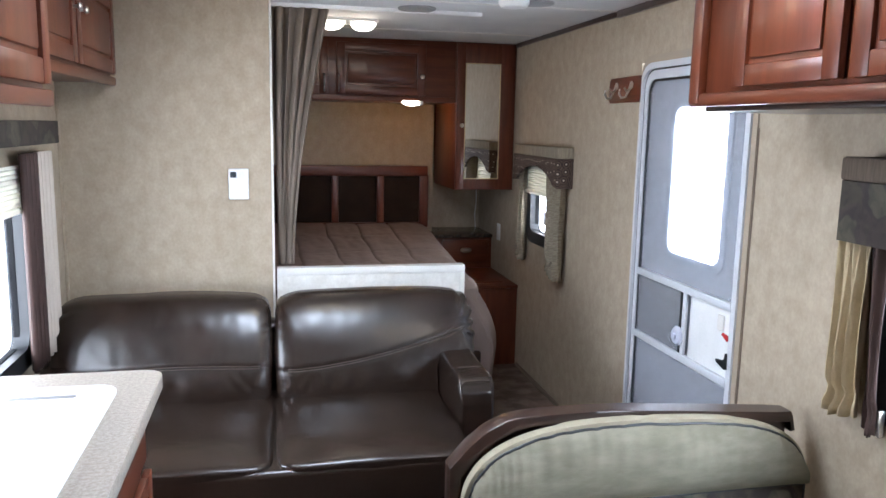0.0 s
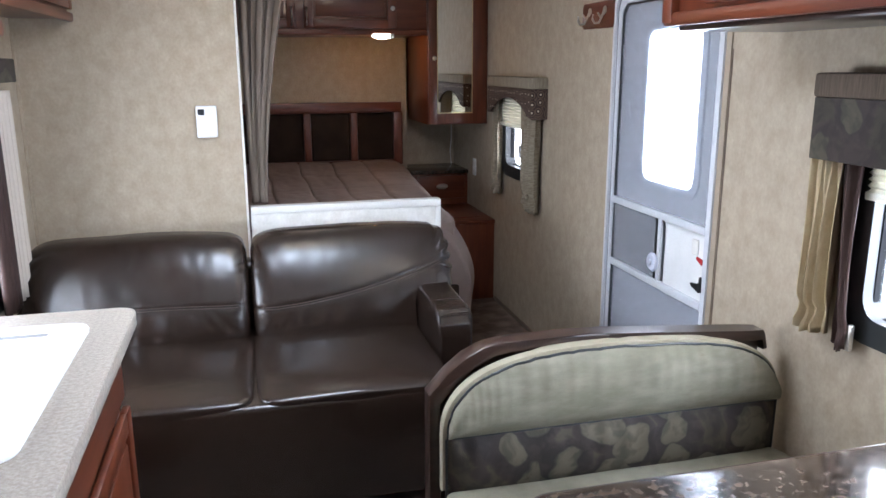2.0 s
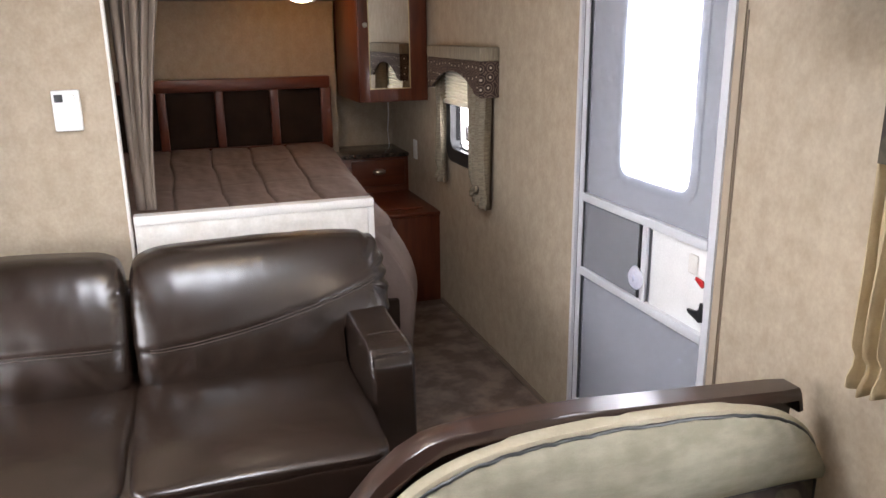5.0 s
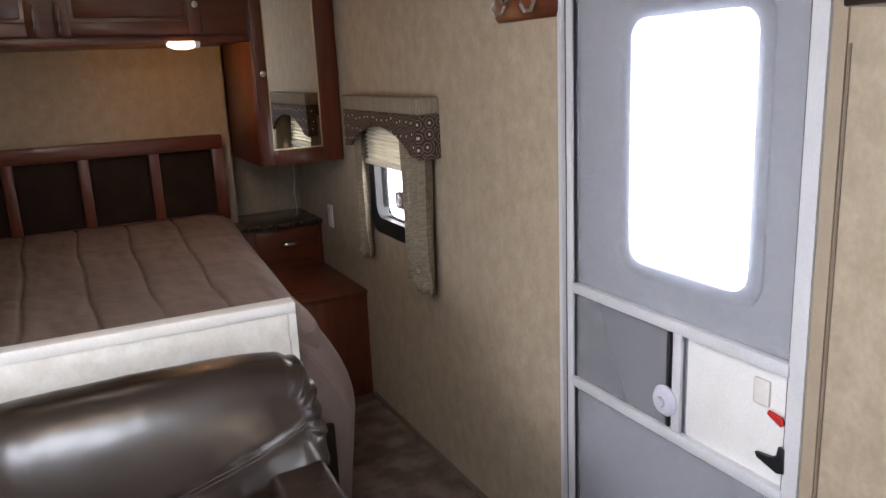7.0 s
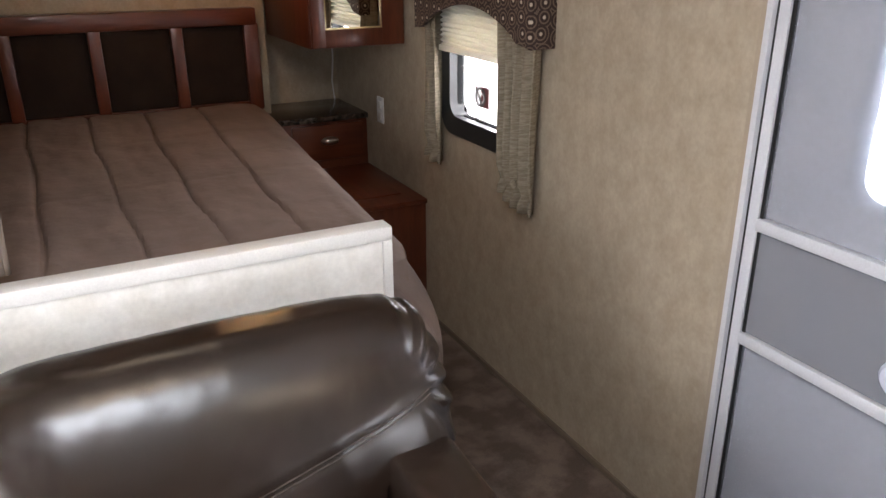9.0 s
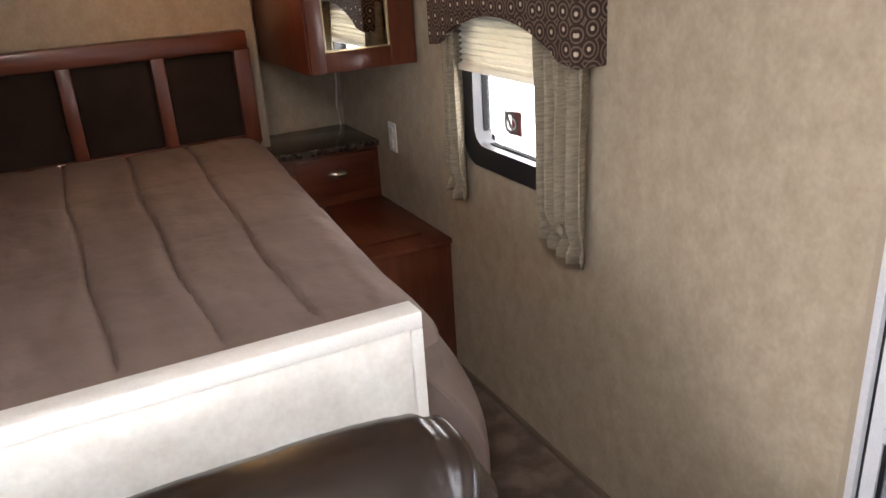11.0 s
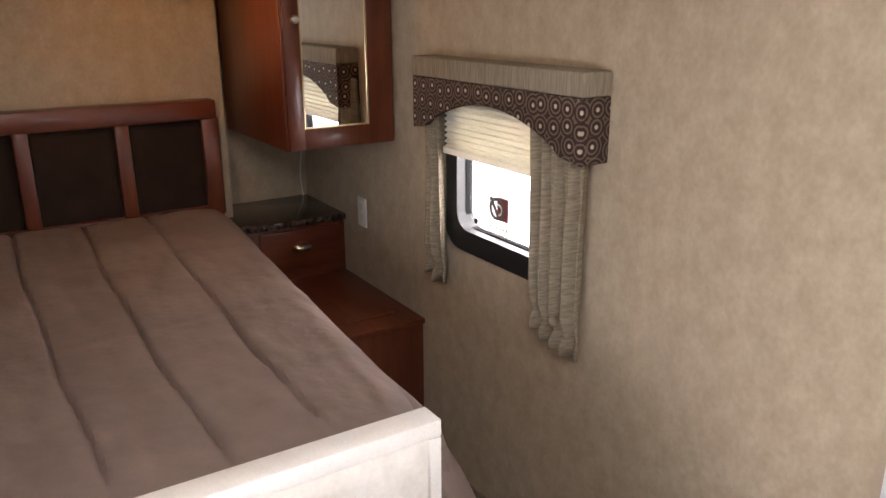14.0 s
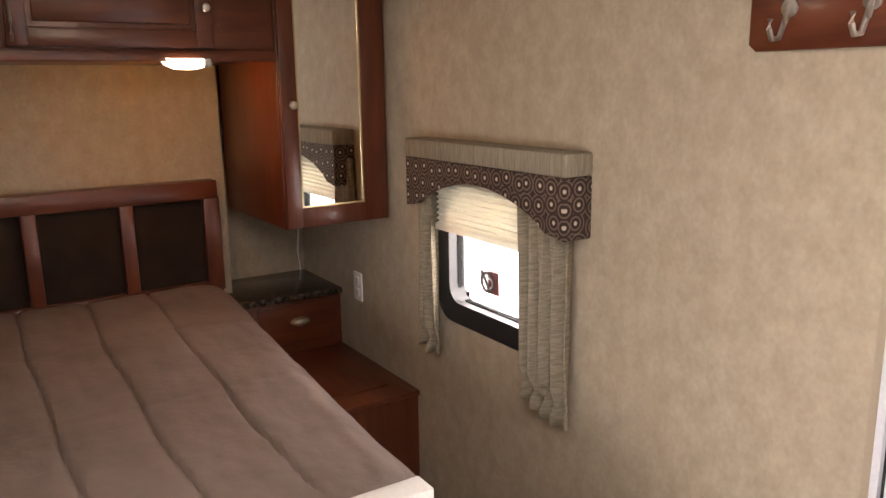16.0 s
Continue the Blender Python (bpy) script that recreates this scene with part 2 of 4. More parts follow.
def prism(name, outline, axis, a, b, mat, parent=None, bevel=0.0):
    """A flat outline of (p, q) pairs pushed from a to b along an axis: 0 x with (y, z), 1 y with (x, z), 2 z with (x, y)."""
    bm = bmesh.new()
    put = {0: lambda p, q, d: (d, p, q), 1: lambda p, q, d: (p, d, q), 2: lambda p, q, d: (p, q, d)}[axis]
    f = bm.faces.new([bm.verts.new(put(p, q, a)) for p, q in outline])
    r = bmesh.ops.extrude_face_region(bm, geom=[f])
    shift = Vector(put(0, 0, b - a))
    for v in r["geom"]:
        if isinstance(v, bmesh.types.BMVert):
            v.co += shift
    if bevel:
        rim = [e for e in bm.edges if abs(e.verts[0].co[axis] - e.verts[1].co[axis]) < 1e-6]
        bmesh.ops.bevel(bm, geom=rim, offset=bevel, segments=2, affect="EDGES", profile=0.5)
    return finish(name, bm, mat, parent)


def rounded(p0, q0, p1, q1, r, n=5, corners=(1, 1, 1, 1)):
    """Outline of a rectangle with rounded corners, from the low corner anticlockwise."""
    pts = []
    for k, (cx, cy, a0) in enumerate(((p0, q0, 180), (p1, q0, 270), (p1, q1, 0), (p0, q1, 90))):
        if not corners[k]:
            pts.append((cx, cy))
            continue
        ox, oy = cx + (r if cx == p0 else -r), cy + (r if cy == q0 else -r)
        for i in range(n + 1):
            a = radians(a0 + 90 * i / n)
            pts.append((ox + r * math.cos(a), oy + r * math.sin(a)))
    return pts


def ring(name, outer, inner, axis, a, b, mat, parent=None):
    """A frame between two outlines with the same count of points."""
    bm = bmesh.new()
    put = {0: lambda p, q, d: (d, p, q), 1: lambda p, q, d: (p, d, q), 2: lambda p, q, d: (p, q, d)}[axis]
    loops = [[bm.verts.new(put(p, q, d)) for p, q in line] for line, d in ((outer, a), (outer, b), (inner, b), (inner, a))]
    n = len(outer)
    for k in range(4):
        l0, l1 = loops[k], loops[(k + 1) % 4]
        for i in range(n):
            bm.faces.new((l0[i], l0[(i + 1) % n], l1[(i + 1) % n], l1[i]))
    return finish(name, bm, mat, parent)


def sheet(name, fn, nu, nv, mat, parent=None, thick=0.0):
    """A cloth: fn(u, v) gives the place, u and v from 0 to 1."""
    bm = bmesh.new()
    g = [[bm.verts.new(fn(i / nu, j / nv)) for j in range(nv + 1)] for i in range(nu + 1)]
    for i in range(nu):
        for j in range(nv):
            bm.faces.new((g[i][j], g[i + 1][j], g[i + 1][j + 1], g[i][j + 1]))
    ob = finish(name, bm, mat, parent)
    if thick:
        md = ob.modifiers.new("thickness", "SOLIDIFY")
        md.thickness, md.offset = thick, 0
    return ob


def tube(name, pts, r, mat, parent=None, n=8, closed=False):
    bm = bmesh.new()
    rows = []
    P = [Vector(p) for p in pts]
    for i, p in enumerate(P):
        d = (P[(i + 1) % len(P)] - P[i - 1]) if closed else (P[min(i + 1, len(P) - 1)] - P[max(i - 1, 0)])
        q = d.to_track_quat("Z", "Y").to_matrix()
        rows.append([bm.verts.new(p + q @ Vector((r * math.cos(2 * math.pi * k / n), r * math.sin(2 * math.pi * k / n), 0))) for k in range(n)])
    for i in range(len(P) if closed else len(P) - 1):
        a, b = rows[i], rows[(i + 1) % len(P)]
        for k in range(n):
            bm.faces.new((a[k], a[(k + 1) % n], b[(k + 1) % n], b[k]))
    if not closed:
        bm.faces.new(rows[0])
        bm.faces.new(rows[-1])
    return finish(name, bm, mat, parent)


def cushion(name, lo, hi, mat, parent=None, p=6.0, n=18, warp=None, amp=0.004, seed=0.0):
    """A stuffed, rounded block with soft creases; warp may bend it."""
    bm = bmesh.new()
    bmesh.ops.create_cube(bm, size=2)
    bmesh.ops.subdivide_edges(bm, edges=bm.edges, cuts=n, use_grid_fill=True)
    c = [(lo[i] + hi[i]) / 2 for i in range(3)]
    h = [(hi[i] - lo[i]) / 2 for i in range(3)]
    for v in bm.verts:
        q = sum(abs(k) ** p for k in v.co) ** (1 / p)
        u = v.co / q
        w = Vector([c[i] + h[i] * u[i] for i in range(3)])
        w += u * noise.noise(Vector((w.x * 5 + seed, w.y * 5, w.z * 7))) * amp
        if warp:
            w = Vector(warp(u, w))
        v.co = w
    return finish(name, bm, mat, parent)


def lathe(name, profile, at, axis, mat, parent=None, n=16):
    """A turned shape: profile of (radius, height) along an axis vector from at."""
    bm = bmesh.new()
    q = Vector(axis).to_track_quat("Z", "Y").to_matrix()
    rows = []
    for r, h in profile:
        rows.append([bm.verts.new(Vector(at) + q @ Vector((max(r, 1e-4) * math.cos(2 * math.pi * k / n), max(r, 1e-4) * math.sin(2 * math.pi * k / n), h))) for k in range(n)])
    for a, b in zip(rows, rows[1:]):
        for k in range(n):
            bm.faces.new((a[k], a[(k + 1) % n], b[(k + 1) % n], b[k]))
    bm.faces.new(rows[0])
    bm.faces.new(rows[-1])
    return finish(name, bm, mat, parent)


def wall(name, axis, d0, d1, p0, p1, q0, q1, holes, mat):
    """A wall between d0 and d1 across its axis, from p0 to p1 and q0 to q1, with holes (p, p, q, q) through it."""
    bm = bmesh.new()
    put = {0: lambda d, p, q: (d, p, q), 1: lambda d, p, q: (p, d, q), 2: lambda d, p, q: (p, q, d)}[axis]
    ps = sorted({p0, p1, *[h[0] for h in holes], *[h[1] for h in holes]})
    qs = sorted({q0, q1, *[h[2] for h in holes], *[h[3] for h in holes]})

    def solid(i, j):
        if not (0 <= i < len(ps) - 1 and 0 <= j < len(qs) - 1):
            return False
        pc, qc = (ps[i] + ps[i + 1]) / 2, (qs[j] + qs[j + 1]) / 2
        return not any(h[0] < pc < h[1] and h[2] < qc < h[3] for h in holes)

    def quad(*c):
        bm.faces.new([bm.verts.new(put(*x)) for x in c])
    for i in range(len(ps) - 1):
        for j in range(len(qs) - 1):
            if not solid(i, j):
                continue
            a, b, c, d = ps[i], ps[i + 1], qs[j], qs[j + 1]
            for e in (d0, d1):
                quad((e, a, c), (e, b, c), (e, b, d), (e, a, d))
            if not solid(i - 1, j):
                quad((d0, a, c), (d1, a, c), (d1, a, d), (d0, a, d))
            if not solid(i + 1, j):
                quad((d0, b, c), (d1, b, c), (d1, b, d), (d0, b, d))
            if not solid(i, j - 1):
                quad((d0, a, c), (d1, a, c), (d1, b, c), (d0, b, c))
            if not solid(i, j + 1):
                quad((d0, a, d), (d1, a, d), (d1, b, d), (d0, b, d))
    bmesh.ops.remove_doubles(bm, verts=bm.verts, dist=1e-5)
    ob = finish(name, bm, mat, smooth=False)
    return tagged(ob, kind="structure")


def door_leaf(name, axis, face, sign, p0, p1, q0, q1, mat, parent, knob=None):
    """A framed cabinet door whose front lies at face, with a raised panel; sign is the way it faces."""
    w = 0.052

    def at(d, p, q):
        return (d, p, q) if axis == 0 else (p, d, q)

    def slab(bm, d0, d1, a, b, c, d, bev):
        lo, hi = at(min(d0, d1), a, c), at(max(d0, d1), b, d)
        add_box(bm, lo, hi, bev)
    bm = bmesh.new()
    f, k = face, face - sign * 0.019
    slab(bm, k, f, p0, p0 + w, q0, q1, 0.004)
    slab(bm, k, f, p1 - w, p1, q0, q1, 0.004)
    slab(bm, k, f - sign * 0.0015, p0 + w - 0.002, p1 - w + 0.002, q0, q0 + w, 0.004)
    slab(bm, k, f - sign * 0.0015, p0 + w - 0.002, p1 - w + 0.002, q1 - w, q1, 0.004)
    slab(bm, k, f - sign * 0.011, p0 + w - 0.004, p1 - w + 0.004, q0 + w - 0.004, q1 - w + 0.004, 0)
    slab(bm, f - sign * 0.012, f - sign * 0.003, p0 + w + 0.014, p1 - w - 0.014, q0 + w + 0.014, q1 - w - 0.014, 0.006)
    d = finish(name, bm, mat, parent)
    if knob:
        ax = at(sign, 0, 0)
        lathe("knob", [(0.006, 0), (0.005, 0.012), (0.012, 0.016), (0.014, 0.021), (0.010, 0.027), (0.0, 0.029)], at(f, *knob), ax, METAL, d, 12)
    return d

# ---- structure ----
XR, XL, YB, YN, ZC = 1.26, -1.10, 5.20, -2.4, 2.02

tagged(box("ground", (-60, -60, -0.62), (60, 60, -0.6), EARTH, 0), kind="structure")
tagged(box("backdrop_right", (2.1, -4, -0.6), (2.15, 9, 4), BRIGHT, 0), kind="structure")
tagged(box("backdrop_left", (-2.05, -4, -0.6), (-2.0, 9, 4), BRIGHT, 0), kind="structure")
tagged(box("floor", (XL - 0.05, YN, -0.06), (XR + 0.05, 5.46, 0.0), CARPET, 0), kind="structure")
wall("wall_right", 0, XR, XR + 0.05, YN, 5.46, 0, ZC, [(2.06, 2.87, 0.0, 1.78), (3.70, 4.235, 0.85, 1.32), (-0.10, 1.45, 0.80, 1.34)], WALL)
wall("wall_left", 0, XL - 0.05, XL, YN, 5.46, 0, ZC, [(0.4, 2.78, 0.66, 1.33)], WALL)
wall("wall_front", 1, YB, YB + 0.05, XL, 0.862, 0, ZC, [], WALL)
wall("wall_front_niche", 1, 5.41, 5.46, 0.862, XR, 0, ZC, [], WALL)
wall("wall_niche_side", 0, 0.83, 0.862, YB + 0.05, 5.41, 0, ZC, [], WALL)
wall("wall_rear", 1, YN - 0.05, YN, XL - 0.05, XR + 0.05, 0, ZC, [], WALL)
wall("wall_partition", 1, 3.29, 3.33, XL, -0.245, 0, ZC, [], WALL)
wall("ceiling", 2, ZC, ZC + 0.04, XL - 0.05, XR + 0.05, YN - 0.05, 5.46, [(-0.36, 0.20, 1.64, 2.20)], CEIL)
tagged(boxes("roof", [((XL - 0.1, YN - 0.1, 2.14), (XR + 0.1, 5.5, 2.16))], WHITE, 0), kind="structure")
tagged(boxes("ceiling_seam_trim", [((XL, 2.76, ZC - 0.004), (XR, 2.79, ZC)), ((XL, 3.10, ZC - 0.004), (XR, 3.125, ZC)), ((XL, 4.10, ZC - 0.004), (XR, 4.125, ZC))], TRIMW, 0.001), kind="structure")
tagged(boxes("ceiling_trim_right", [((XR - 0.022, 1.86, ZC - 0.030), (XR, 3.10, ZC)), ((XR - 0.017, 3.105, ZC - 0.024), (XR, 4.56, ZC))], DARKWOOD, 0.004), kind="structure")
tagged(boxes("baseboard_right", [((XR - 0.010, 2.93, 0), (XR, 4.38, 0.022))], TRIMB, 0.003), kind="structure")
tagged(boxes("wall_joint_trim", [((-0.25, 3.284, 0), (-0.240, 3.337, ZC))], TRIMW, 0.003), kind="structure")
tagged(boxes("wall_corner_trim", [((XL, 3.278, 0.3), (XL + 0.012, 3.29, 1.6))], WALL, 0.003), kind="structure")
tagged(boxes("wall_batten_trim", [((XR - 0.003, 2.037, 0), (XR, 2.042, 1.52))], TRIMB, 0.001), kind="structure")

# half wall at the foot of the bed
half = empty("half_wall", "low cream panelled half wall with white cap behind the sofa", "half wall")
box("panel", (-0.232, 3.294, 0), (0.612, 3.334, 0.835), BOARD, 0.002, half)
box("cap", (-0.232, 3.286, 0.835), (0.628, 3.342, 0.868), TRIMW, 0.003, half)
box("end_trim", (0.604, 3.286, 0), (0.628, 3.342, 0.834), TRIMW, 0.003, half)
half["kind"] = "structure"

# skylight
sk = empty("skylight", "white framed ceiling skylight with bright diffuser", "skylight")
ring("frame", rounded(-0.40, 1.60, 0.24, 2.24, 0.03), rounded(-0.35, 1.65, 0.19, 2.19, 0.02), 2, ZC - 0.014, ZC + 0.002, WHITE, sk)
box("diffuser", (-0.358, 1.642, ZC + 0.012), (0.198, 2.198, ZC + 0.018), DIFFUSER, 0, sk)


def opening_frame(name, yl, yh, zl, zh, x, mat, parent, w=0.045, depth=0.03, r=0.06):
    return ring(name, rounded(yl, zl, yh, zh, r), rounded(yl + w, zl + w, yh - w, zh - w, r - 0.02), 0, x - depth, x + depth, mat, parent)


def window(name, yl, yh, zl, zh, side, label):
    w = empty(name, label, "window")
    x = XR if side > 0 else XL
    opening_frame("frame", yl - 0.015, yh + 0.015, zl - 0.015, zh + 0.015, x + side * 0.018, BLACK, w, 0.066, 0.030, 0.075)
    opening_frame("inner_frame", yl + 0.03, yh - 0.03, zl + 0.03, zh - 0.03, x + side * 0.03, surface("dark_window_rim", (0.014, 0.014, 0.015), (0.02, 0.02, 0.021), rough=0.9, spec=0.05), w, 0.024, 0.010, 0.058)
    g = prism("glass_pane", rounded(yl + 0.03, zl + 0.03, yh - 0.03, zh - 0.03, 0.045), 0, x + side * 0.034, x + side * 0.038, GLASS, w)
    g.visible_shadow = False
    w["kind"] = "structure"
    return w


w1 = window("window_1", 3.70, 4.235, 0.85, 1.32, 1, "small black framed window with a bright white view")
# Next two run on rearward out of view, lengthened to brighten the interior.
w2 = window("window_2", -0.10, 1.45, 0.80, 1.34, 1, "wide black framed dinette window with rounded corners")
w3 = window("window_3", 0.40, 2.78, 0.66, 1.33, -1, "wide black framed galley window with rounded corners")
lathe("latch_dot", [(0.009, 0), (0.009, 0.004), (0.0, 0.005)], (XR + 0.032, 4.140, 0.925), (-1, 0, 0), BLACK, w1, 10)
lathe("latch_dot", [(0.011, 0), (0.011, 0.004), (0.0, 0.005)], (XR + 0.032, 1.315, 0.885), (-1, 0, 0), BLACK, w2, 10)

# decal on the bedroom pane: plain shapes
dec = empty("window_decal", "small grey and maroon decal on window glass", "decal")
tagged(dec, kind="structure")
greyd = plain("decal_grey", (0.10, 0.09, 0.09), 0.6)
PALE = plain("decal_pale", (0.50, 0.50, 0.52), 0.6)
prism("backing", rounded(3.974, 0.948, 4.083, 1.026, 0.004), 0, XR + 0.0312, XR + 0.0318, see_through("decal_film", (0.62, 0.63, 0.66), 0.55, 0.5), dec)
prism("patch", rounded(3.982, 0.953, 4.034, 1.021, 0.004), 0, XR + 0.0300, XR + 0.0308, plain("decal_maroon", (0.16, 0.05, 0.05), 0.6), dec)


def circle(y, z, ry, rz, n=24):
    return [(y + ry * math.cos(2 * math.pi * k / n), z + rz * math.sin(2 * math.pi * k / n)) for k in range(n)]


ring("swirl", circle(4.036, 0.985, 0.036, 0.034), circle(4.034, 0.985, 0.026, 0.024), 0, XR + 0.0285, XR + 0.0297, greyd, dec)
ring("inner_swirl", circle(4.028, 0.983, 0.019, 0.018), circle(4.028, 0.983, 0.014, 0.012), 0, XR + 0.0285, XR + 0.0297, PALE, dec)
prism("stroke", [(4.070, 1.012), (4.060, 1.020), (4.024, 0.970), (4.032, 0.962)], 0, XR + 0.0275, XR + 0.0284, greyd, dec)
boxes("word_bars", [((XR + 0.029, 3.982 + 0.0155 * k, z), (XR + 0.030, 3.993 + 0.0155 * k, z + 0.014)) for z in (0.898, 0.922) for k in range(6)], PALE, 0, dec)

# ---- entry door ----
door = empty("door_1", "closed entry door with bright window behind white screen door", "door")
door["kind"] = "structure"
# brown rounded surround on the wall
ring("surround", rounded(2.045, -0.002, 2.868, 1.805, 0.10, corners=(0, 0, 1, 1)), rounded(2.073, -0.004, 2.850, 1.774, 0.085, corners=(0, 0, 1, 1)), 0, XR - 0.005, XR + 0.004, plain("tan_vinyl_surround", (0.35, 0.285, 0.21), 0.5), door)
ring("outer_frame", rounded(2.073, 0.0, 2.850, 1.774, 0.085, corners=(0, 0, 1, 1)), rounded(2.086, 0.018, 2.836, 1.750, 0.075, corners=(0, 0, 1, 1)), 0, XR - 0.012, XR + 0.02, ALU, door)
ring("frame_gap", rounded(2.086, 0.018, 2.836, 1.750, 0.075, corners=(0, 0, 1, 1)), rounded(2.091, 0.024, 2.830, 1.744, 0.072, corners=(0, 0, 1, 1)), 0, XR + 0.001, XR + 0.006, BLACK, door)
ring("screen_frame", rounded(2.091, 0.024, 2.830, 1.744, 0.072, corners=(0, 0, 1, 1)), rounded(2.117, 0.062, 2.804, 1.710, 0.055, corners=(0, 0, 1, 1)), 0, XR + 0.000, XR + 0.018, ALU, door)
ring("screen_seal", rounded(2.118, 0.064, 2.803, 1.708, 0.055, corners=(0, 0, 1, 1)), rounded(2.122, 0.070, 2.795, 1.700, 0.05, corners=(0, 0, 1, 1)), 0, XR + 0.004, XR + 0.013, BLACK, door)
for z in (0.908, 0.640, 0.125):
    box("crossbar", (XR - 0.004, 2.115, z - 0.002), (XR + 0.016, 2.806, z + 0.026), ALU, 0.003, door)
for za, zb in ((0.936, 1.706), (0.150, 0.640)):
    s = box("insect_screen", (XR + 0.0085, 2.119, za), (XR + 0.0090, 2.802, zb), SCREEN, 0, door)
box("slider_pane", (XR + 0.006, 2.448, 0.667), (XR + 0.0072, 2.800, 0.907), SMOKE, 0, door)
boxes("slider_rail", [((XR + 0.002, 2.437, 0.667), (XR + 0.012, 2.448, 0.907))], BLACK, 0.002, door)
boxes("slider_stop", [((XR + 0.000, 2.400, 0.667), (XR + 0.010, 2.426, 0.907))], ALU, 0.002, door)
lathe("slider_knob", [(0.036, 0), (0.038, 0.006), (0.030, 0.014), (0.012, 0.016), (0.012, 0.024), (0.0, 0.025)], (XR + 0.002, 2.444, 0.733), (-1, 0, 0), KNOBC, door, 18)
slab_x = XR + 0.024
GW = rounded(2.240, 1.035, 2.600, 1.597, 0.045)
ring("door_skin", rounded(2.078, -0.02, 2.852, 1.765, 0.08, corners=(1, 1, 1, 1)), GW, 0, slab_x, slab_x + 0.035, GREYDOOR, door)
ring("window_bezel", rounded(2.206, 1.003, 2.636, 1.632, 0.065), GW, 0, slab_x - 0.007, slab_x, plain("grey_bezel", (0.42, 0.44, 0.48), 0.45), door)
gp = prism("glass_pane", GW, 0, slab_x + 0.012, slab_x + 0.016, GLASS, door)
gp.visible_shadow = False
boxes("lock_plate", [((slab_x - 0.010, 2.085, 0.62), (slab_x, 2.395, 0.93))], WHITE, 0.006, door)
boxes("lock_recess", [((slab_x - 0.016, 2.165, 0.822), (slab_x - 0.009, 2.205, 0.878))], TRIMW, 0.005, door)
prism("latch_handle", [(2.112, 0.704), (2.130, 0.698), (2.180, 0.712), (2.185, 0.722), (2.148, 0.727), (2.134, 0.735), (2.130, 0.756), (2.114, 0.758)], 0, slab_x - 0.026, slab_x - 0.014, BLACK, door, 0.003)
prism("lock_lever", [(2.122, 0.804), (2.130, 0.797), (2.164, 0.813), (2.160, 0.822), (2.128, 0.818)], 0, slab_x - 0.022, slab_x - 0.016, RED, door, 0.002)
lathe("bezel_screws", [(0.005, 0), (0.004, 0.002)], (slab_x - 0.007, 2.222, 1.2), (-1, 0, 0), METAL, door, 8)
for yy, zz in ((2.222, 1.06), (2.222, 1.35), (2.222, 1.5), (2.35, 1.019), (2.5, 1.019), (2.35, 1.617), (2.5, 1.617)):
    lathe("bezel_screws", [(0.005, 0), (0.004, 0.002)], (slab_x - 0.007, yy, zz), (-1, 0, 0), METAL, door, 8)

# ---- coat hooks ----
rack = empty("coat_rack", "dark wooden wall coat rack with two metal hooks", "coat rack")
prism("board", [(2.845, 1.634), (2.860, 1.622), (3.135, 1.622), (3.150, 1.634), (3.150, 1.717), (3.135, 1.730), (2.860, 1.730), (2.845, 1.717)], 0, XR - 0.016, XR, CHERRY_Y, rack, 0.003)
for yy in (2.925, 3.07):
    hp = [(XR - 0.018, yy, 1.702), (XR - 0.030, yy, 1.667), (XR - 0.042, yy, 1.642), (XR - 0.062, yy, 1.640), (XR - 0.072, yy, 1.657), (XR - 0.070, yy, 1.674)]
    tube("hook", hp, 0.005, METAL, rack)
    lathe("hook_plate", [(0.016, 0), (0.016, 0.003), (0.010, 0.005)], (XR - 0.016, yy, 1.694), (-1, 0, 0), METAL, rack, 12)
    tube("hook_prong", [(XR - 0.02, yy, 1.677), (XR - 0.045, yy - 0.012, 1.667), (XR - 0.058, yy - 0.02, 1.680)], 0.004, METAL, rack)

# ---- bedroom window dressing ----


def valance(name, y0, y1, z_low, z_mid, z_band, z_top, depth, print_mat, label, arch=True, band=BAND):
    v = empty(name, label, "valance")
    n = 20
    pts = [(y0, z_band)]
    if arch:
        e = 0.10 * (y1 - y0)
        pts += [(y0, z_low)]
        for i in range(n + 1):
            u = i / n
            pts.append((y0 + e + u * (y1 - y0 - 2 * e), z_low + 0.012 + (z_mid - z_low - 0.012) * math.sin(math.pi * u) ** 0.75))
        pts += [(y1, z_low)]
    else:
        pts += [(y0, z_low), (y1, z_low)]
    pts += [(y1, z_band)]
    prism("printed_front", pts, 0, XR - depth, XR - depth + 0.014, print_mat, v, 0.003)
    for ya in (y0, y1 - 0.014):
        box("printed_return", (XR - depth + 0.013, ya, z_low), (XR, ya + 0.014, z_band), print_mat, 0.003, v)
    boxes("linen_band", [((XR - depth - 0.004, y0 - 0.004, z_band + 0.0005), (XR, y1 + 0.004, z_top))], band, 0.008, v)
    return v


valance("window_valance", 3.567, 4.310, 1.200, 1.298, 1.352, 1.410, 0.088, RINGS, "arched window valance in brown ring print with beige linen band")


